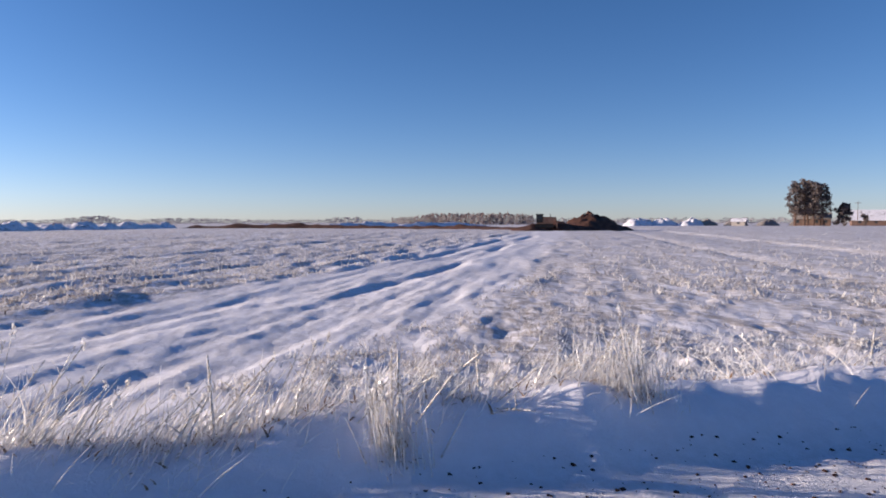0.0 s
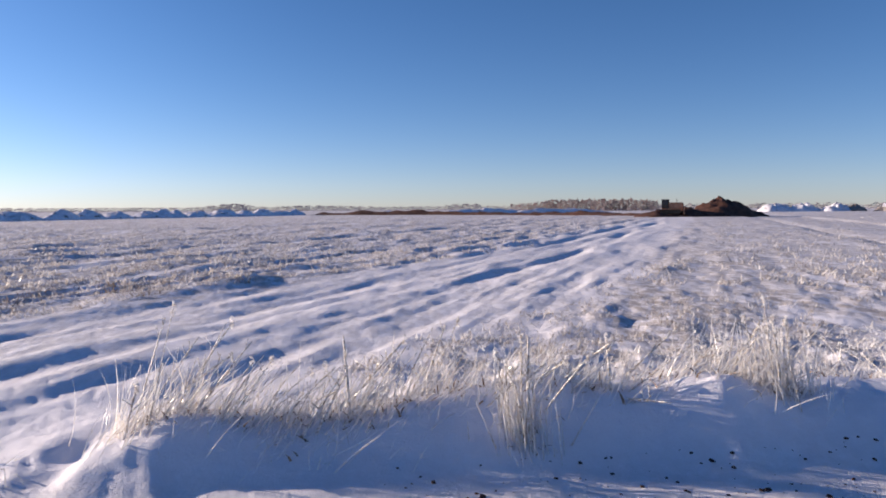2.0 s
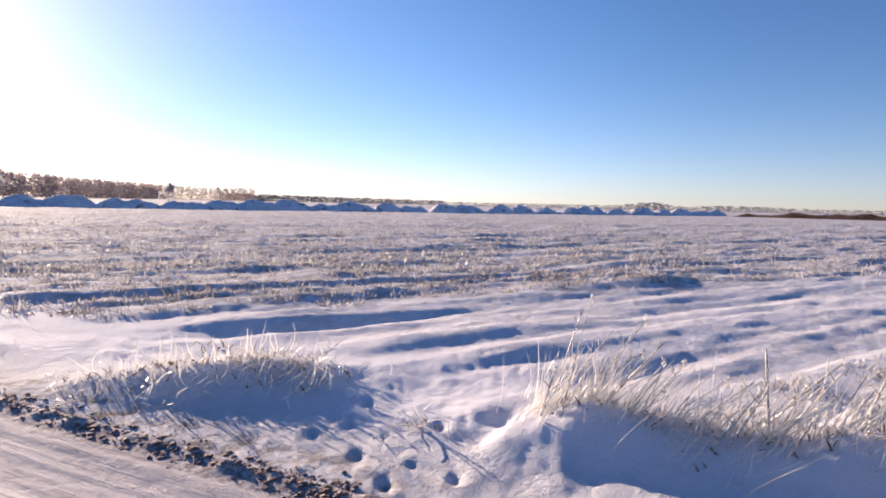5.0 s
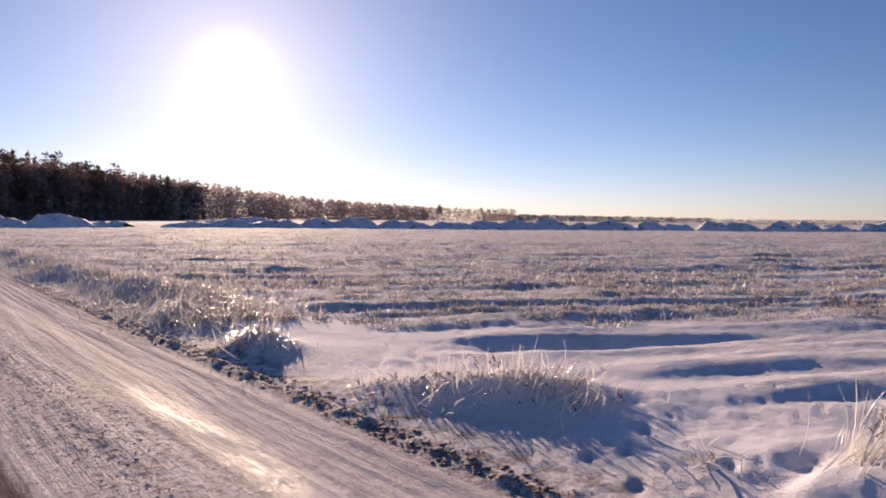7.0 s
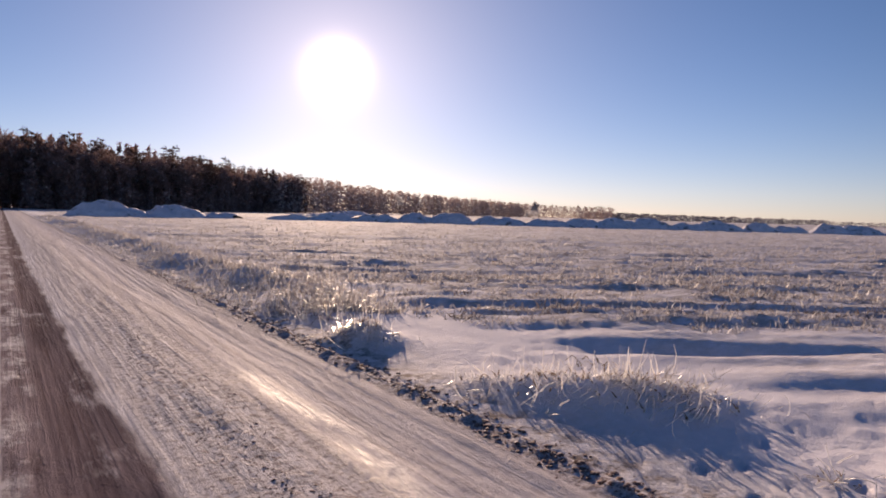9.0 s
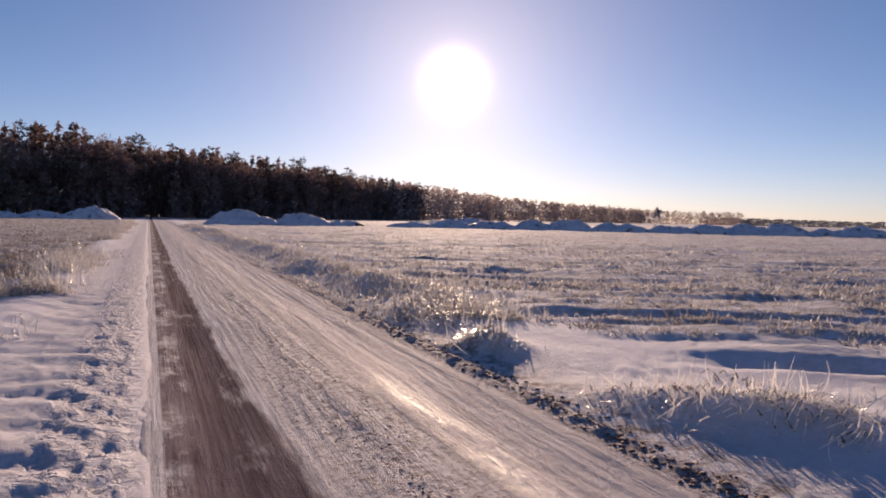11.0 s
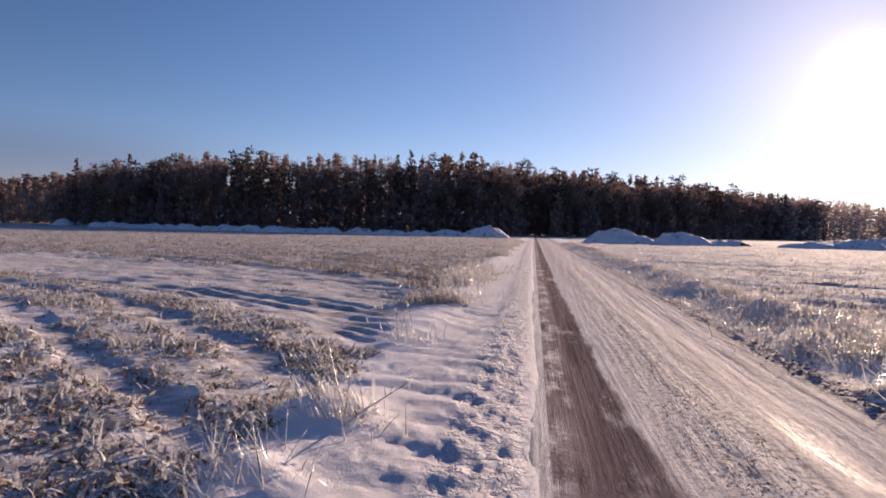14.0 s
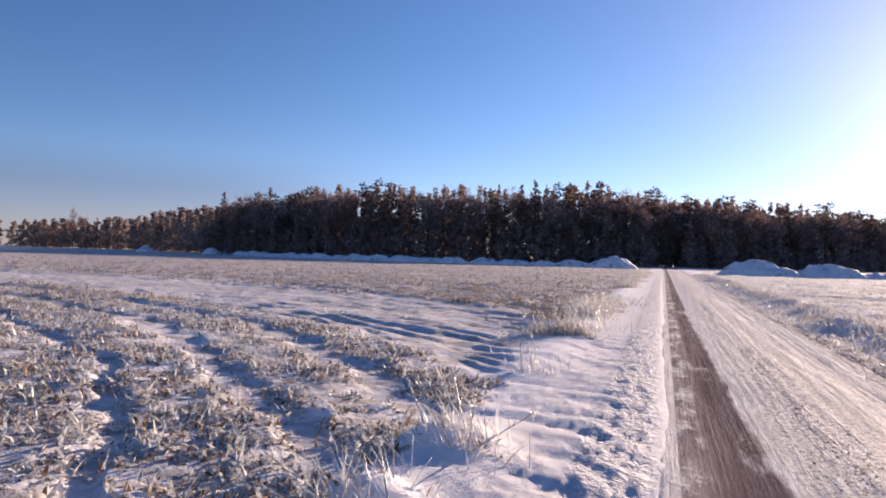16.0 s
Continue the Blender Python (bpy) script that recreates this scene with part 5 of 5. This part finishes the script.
# crumbs of frozen soil
def crumbs(name, label, x, y, lo, hi, seed, mat=M_CRUMB):
    r = np.random.default_rng(seed)
    z = np.where((x > 0) & (x < 3.1), road_profile(x, y), on_ground(x, y))
    n = len(x)
    s = lo + (hi - lo) * r.random(n) ** 3
    corner = np.array([(-1, -1, -0.6), (1, -1, -0.6), (1, 1, -0.6), (-1, 1, -0.6), (-0.6, -0.6, 0.7), (0.7, -0.6, 0.6), (0.6, 0.6, 0.8), (-0.6, 0.7, 0.6)])
    v = corner[None] * s[:, None, None] * (0.3 + 1.0 * r.random((n, 8, 3))) * np.array([1.2, 1.2, 0.7])
    v = v + np.stack([x, y, z + s * 0.3], 1)[:, None]
    f = np.array([(0, 3, 2, 1), (4, 5, 6, 7), (0, 1, 5, 4), (1, 2, 6, 5), (2, 3, 7, 6), (3, 0, 4, 7)])
    q = (np.arange(n)[:, None, None] * 8 + f[None]).reshape(-1, 4)
    ob = new(name, array_mesh(name, v.reshape(-1, 3), q, mat, False))
    return tagged(ob, label, "soil crumbs", kind="stuff")


n = 300
x, y = 3.25 + 1.0 * rng.random(n) ** 1.3, -4.6 + 4.4 * rng.random(n) ** 1.2
crumbs("soil_crumbs", "dark soil crumbs strewn on shaded snow", x, y, 0.004, 0.017, 98, M_SOIL)
n = 2600
y = 2.0 + 16 * rng.random(n) ** 1.6
x = 3.1 + 0.08 * rng.normal(0, 1, n)
crumbs("edge_crumbs", "frozen brown clods along the track's edge", x, y, 0.004, 0.020, 99)
n = 1700
y = 2.5 + 12 * rng.random(n) ** 1.5
x = np.clip(1.36 + 0.15 * rng.normal(0, 1, n) * (1 + 0.6 * vnoise(y * 1.5, y * 0, 101)), 0.9, 2.1)
crumbs("middle_crumbs", "frozen clods between the wheel marks", x, y, 0.003, 0.009, 100)


# ---------------------------------------------------------------- single clumps of tall iced grass
def grass_clump(x, y, label, count, hlo, hhi, heading, lean, spread, seed, stalks=4, tall=0.7, group="iced grass on the bank"):
    """A clump: many blades, a few thick stalks with seed heads, and brown withered leaves at the foot."""
    r = np.random.default_rng(seed)
    lean = lean + (0.22 if lean > 0.2 else 0.0)
    count, tall = int(count * (3.5 if x > 0 else 1.7)), tall * 1.05
    x = x - 0.14 if 4.7 < x < 5.2 and y < 1.0 else x
    z = float(on_ground(np.array([x]), np.array([y]))[0])
    top = thing("grass_clump", label, "grass clump", group, pose(x, y, z))
    bx, by = r.normal(0, spread, count), r.normal(0, spread, count)
    bz = on_ground(x + bx, y + by) - z - 0.03
    hd = radians(heading) + r.normal(0, 0.9, count)
    v, q = blades(np.stack([bx, by, bz], 1), 0.98 * (hlo * 0.8 + (hhi - hlo * 0.8) * r.random(count) ** 1.5), hd, np.abs(r.normal(lean, 0.08 + min(0.5 * lean, 0.32), count)),
                  r.normal(0.1 + 0.9 * lean, 0.15 + 1.0 * lean, count), (0.004 + 0.009 * r.random(count) ** 2.0) * (1.7 if lean > 1.1 else 1.0), 4, seed)
    part("tuft", array_mesh("tuft", v, q, M_ICE, True), None, top)["kind"] = "stuff"
    g = Geo()
    for j in range(6 if lean > 1.1 else 8 + count // 22):
        px, py = r.normal(0, spread * 1.1, 2)
        p0 = np.array([px, py, float(on_ground(np.array([x + px]), np.array([y + py]))[0]) - z - 0.03])
        a, l = radians(heading) + r.normal(0, 0.5), abs(r.normal(lean * 0.85, 0.16))
        h = hhi * (0.5 + 0.55 * r.random())
        sag = 0.35 * lean * r.random()
        line = [p0 + h * u * np.array([math.cos(a) * math.sin(l + sag * u), math.sin(a) * math.sin(l + sag * u), math.cos(l + sag * u)]) for u in np.linspace(0, 1, 6)]
        rad = 0.0028 + 0.0035 * r.random()
        g.tube(line, [rad * (1 - 0.4 * u) * (0.7 + 0.7 * r.random()) for u in np.linspace(0, 1, 6)], 5)
    part("dry_grass", g, M_ICE, top, smooth=True)["kind"] = "stuff"
    k = max(12, count // 8)
    bx, by = r.normal(0, spread * 0.7, k), r.normal(0, spread * 0.7, k)
    bz = on_ground(x + bx, y + by) - z - 0.02
    v, q = blades(np.stack([bx, by, bz], 1), 0.06 + 0.09 * r.random(k), r.random(k) * 6.28, np.abs(r.normal(0.6, 0.4, k)), np.abs(r.normal(1.2, 0.5, k)),
                  0.012 + 0.014 * r.random(k), 3, seed + 1)
    part("foliage", array_mesh("foliage", v, q, M_DEAD, True), None, top, "withered brown leaves at the foot")["kind"] = "stuff"
    for j in range(stalks):
        g = Geo()
        px, py = r.normal(0, spread * 0.8, 2)
        pz = float(on_ground(np.array([x + px]), np.array([y + py]))[0]) - z - 0.03
        a, l = radians(heading) + r.normal(0, 0.8), abs(r.normal(lean * 1.0, 0.2))
        h = tall * (0.65 + 0.5 * r.random())
        d = np.array([math.cos(a) * math.sin(l), math.sin(a) * math.sin(l), math.cos(l)])
        p0 = np.array([px, py, pz])
        p1, p2 = p0 + d * h * 0.5, p0 + d * h + (0, 0, -0.04 * h)
        rad = 0.004 + 0.009 * r.random() ** 2
        steps = 9
        line = [p0 * (1 - u) ** 2 + 2 * p1 * u * (1 - u) + p2 * u * u for u in np.linspace(0, 1, steps)]
        g.tube(line, [rad * (1 - 0.5 * u) * (0.75 + 0.6 * r.random()) for u in np.linspace(0, 1, steps)], 6)
        for b in range(3):
            s = 0.45 + 0.5 * r.random()
            q0 = p0 + (p2 - p0) * s
            q1 = q0 + np.array([r.normal(0, 0.05), r.normal(0, 0.05), 0.06 + 0.04 * r.random()])
            g.tube([q0, q1], [rad * 0.5, rad * 0.3], 5)
        stalk = part("stalk", g, M_STALK, top, smooth=True)
        if j % 2 == 0:
            sv, sq = scatter_quads(p2, (0.018, 0.018, 0.05), 26, 0.015, 0.04, r, 0.5, 0.6)
            part("seed_head", array_mesh("seed_head", sv, sq, M_ICE, False), None, stalk)
    return top


SPARK = "tall ice-coated dry grass on the snow bank"
for k, (x, y, c, h0, h1, hd, ln, sp, st, tl, lab) in enumerate([
        (4.75, 1.35, 90, 0.20, 0.60, 285, 0.25, 0.16, 7, 0.72, "upright glassy iced grass on the snow bank"),
        (4.85, 1.05, 80, 0.20, 0.55, 285, 0.55, 0.16, 3, 0.6, "leaning sheaf of straw-coloured iced grass"),
        (4.95, 0.62, 80, 0.15, 0.50, 285, 0.6, 0.18, 3, 0.6, SPARK),
        (4.85, 0.30, 90, 0.15, 0.55, 285, 0.45, 0.2, 4, 0.6, SPARK),
        (5.05, 0.02, 80, 0.15, 0.50, 285, 0.45, 0.2, 4, 0.6, SPARK),
        (5.0, -0.32, 90, 0.15, 0.45, 285, 0.4, 0.2, 5, 0.62, "iced weeds with withered leaves on the snow bank"),
        (5.15, -0.75, 80, 0.12, 0.40, 285, 0.5, 0.2, 3, 0.55, SPARK),
        (4.35, -1.12, 70, 0.15, 0.5, 80, 0.10, 0.075, 9, 0.62, "stiff upright sheaf of iced stems rooted in deep snow"),
        (4.95, -1.22, 90, 0.15, 0.40, 230, 0.5, 0.2, 3, 0.5, SPARK),
        (5.1, -1.75, 90, 0.12, 0.42, 285, 0.5, 0.22, 5, 0.6, SPARK),
        (5.2, -2.35, 80, 0.12, 0.40, 250, 0.6, 0.2, 3, 0.5, SPARK),
        (5.05, -2.8, 120, 0.25, 0.65, 290, 0.65, 0.22, 4, 0.6, "arching tuft of iced straw on the snow bank"),
        (4.65, -3.0, 100, 0.15, 0.50, 90, 0.15, 0.12, 7, 0.6, "glassy upright iced stems on the snow bank"),
        (5.3, -3.7, 80, 0.2, 0.55, 330, 0.9, 0.25, 2, 0.5, "flattened tuft of iced straw on the snow bank"),
        (5.3, -4.5, 90, 0.2, 0.55, 320, 0.85, 0.28, 3, 0.5, "flattened tuft of iced straw on the snow bank"),
        (5.2, -5.6, 80, 0.2, 0.5, 300, 0.7, 0.28, 3, 0.5, SPARK),
        (4.3, 2.25, 26, 0.10, 0.34, 200, 0.9, 0.12, 2, 0.4, "small broken tuft in trodden snow"),
        (4.75, 3.75, 260, 0.12, 0.42, 250, 1.05, 0.26, 2, 0.35, "bent mat of glittering iced grass on a snow heap"),
        (4.55, 4.25, 260, 0.12, 0.42, 250, 1.05, 0.26, 2, 0.4, "bent mat of glittering iced grass on a snow heap"),
        (4.15, 4.7, 260, 0.12, 0.42, 235, 1.05, 0.28, 2, 0.4, "bent mat of glittering iced grass on a snow heap"),
        (3.75, 5.1, 60, 0.15, 0.45, 220, 1.2, 0.2, 0, 0.35, "thin iced grass at the end of a snow heap"),
        (3.78, 7.6, 220, 0.15, 0.42, 200, 0.95, 0.24, 2, 0.35, "reddish withered tuft on a small snow mound"),
        (3.95, 9.3, 110, 0.12, 0.36, 160, 0.7, 0.26, 2, 0.4, "iced tuft on the track's verge")]):
    grass_clump(x, y, lab, c, h0, h1, hd, ln, sp, 200 + 3 * k, st, tl)
for k, (x, y, c, h0, h1, hd, ln, sp, st, tl, lab) in enumerate([
        (-1.42, 5.3, 90, 0.15, 0.45, 120, 0.55, 0.16, 6, 0.55, "broken brown weed stalks frosted with ice"),
        (-1.75, 5.5, 130, 0.12, 0.40, 160, 0.7, 0.25, 4, 0.6, "sprawling frosted weeds beside the verge"),
        (-1.85, 4.1, 120, 0.12, 0.42, 150, 0.6, 0.22, 5, 0.55, "sprawling frosted weeds beside the verge"),
        (-1.75, 9.6, 60, 0.12, 0.35, 120, 0.4, 0.2, 5, 0.6, "thin iced stalks at the edge of the verge"),
        (-1.7, 16.0, 130, 0.3, 0.75, 100, 0.3, 0.3, 5, 0.8, "tall straw-coloured grass beside the track"),
        (-1.95, 18.5, 130, 0.3, 0.8, 100, 0.3, 0.35, 5, 0.85, "tall straw-coloured grass beside the track"),
        (-2.1, 21.5, 130, 0.3, 0.8, 100, 0.3, 0.4, 5, 0.85, "tall straw-coloured grass beside the track")]):
    grass_clump(x, y, lab, c, h0, h1, hd, ln, sp, 300 + 3 * k, st, tl, "frosted weeds by the track")
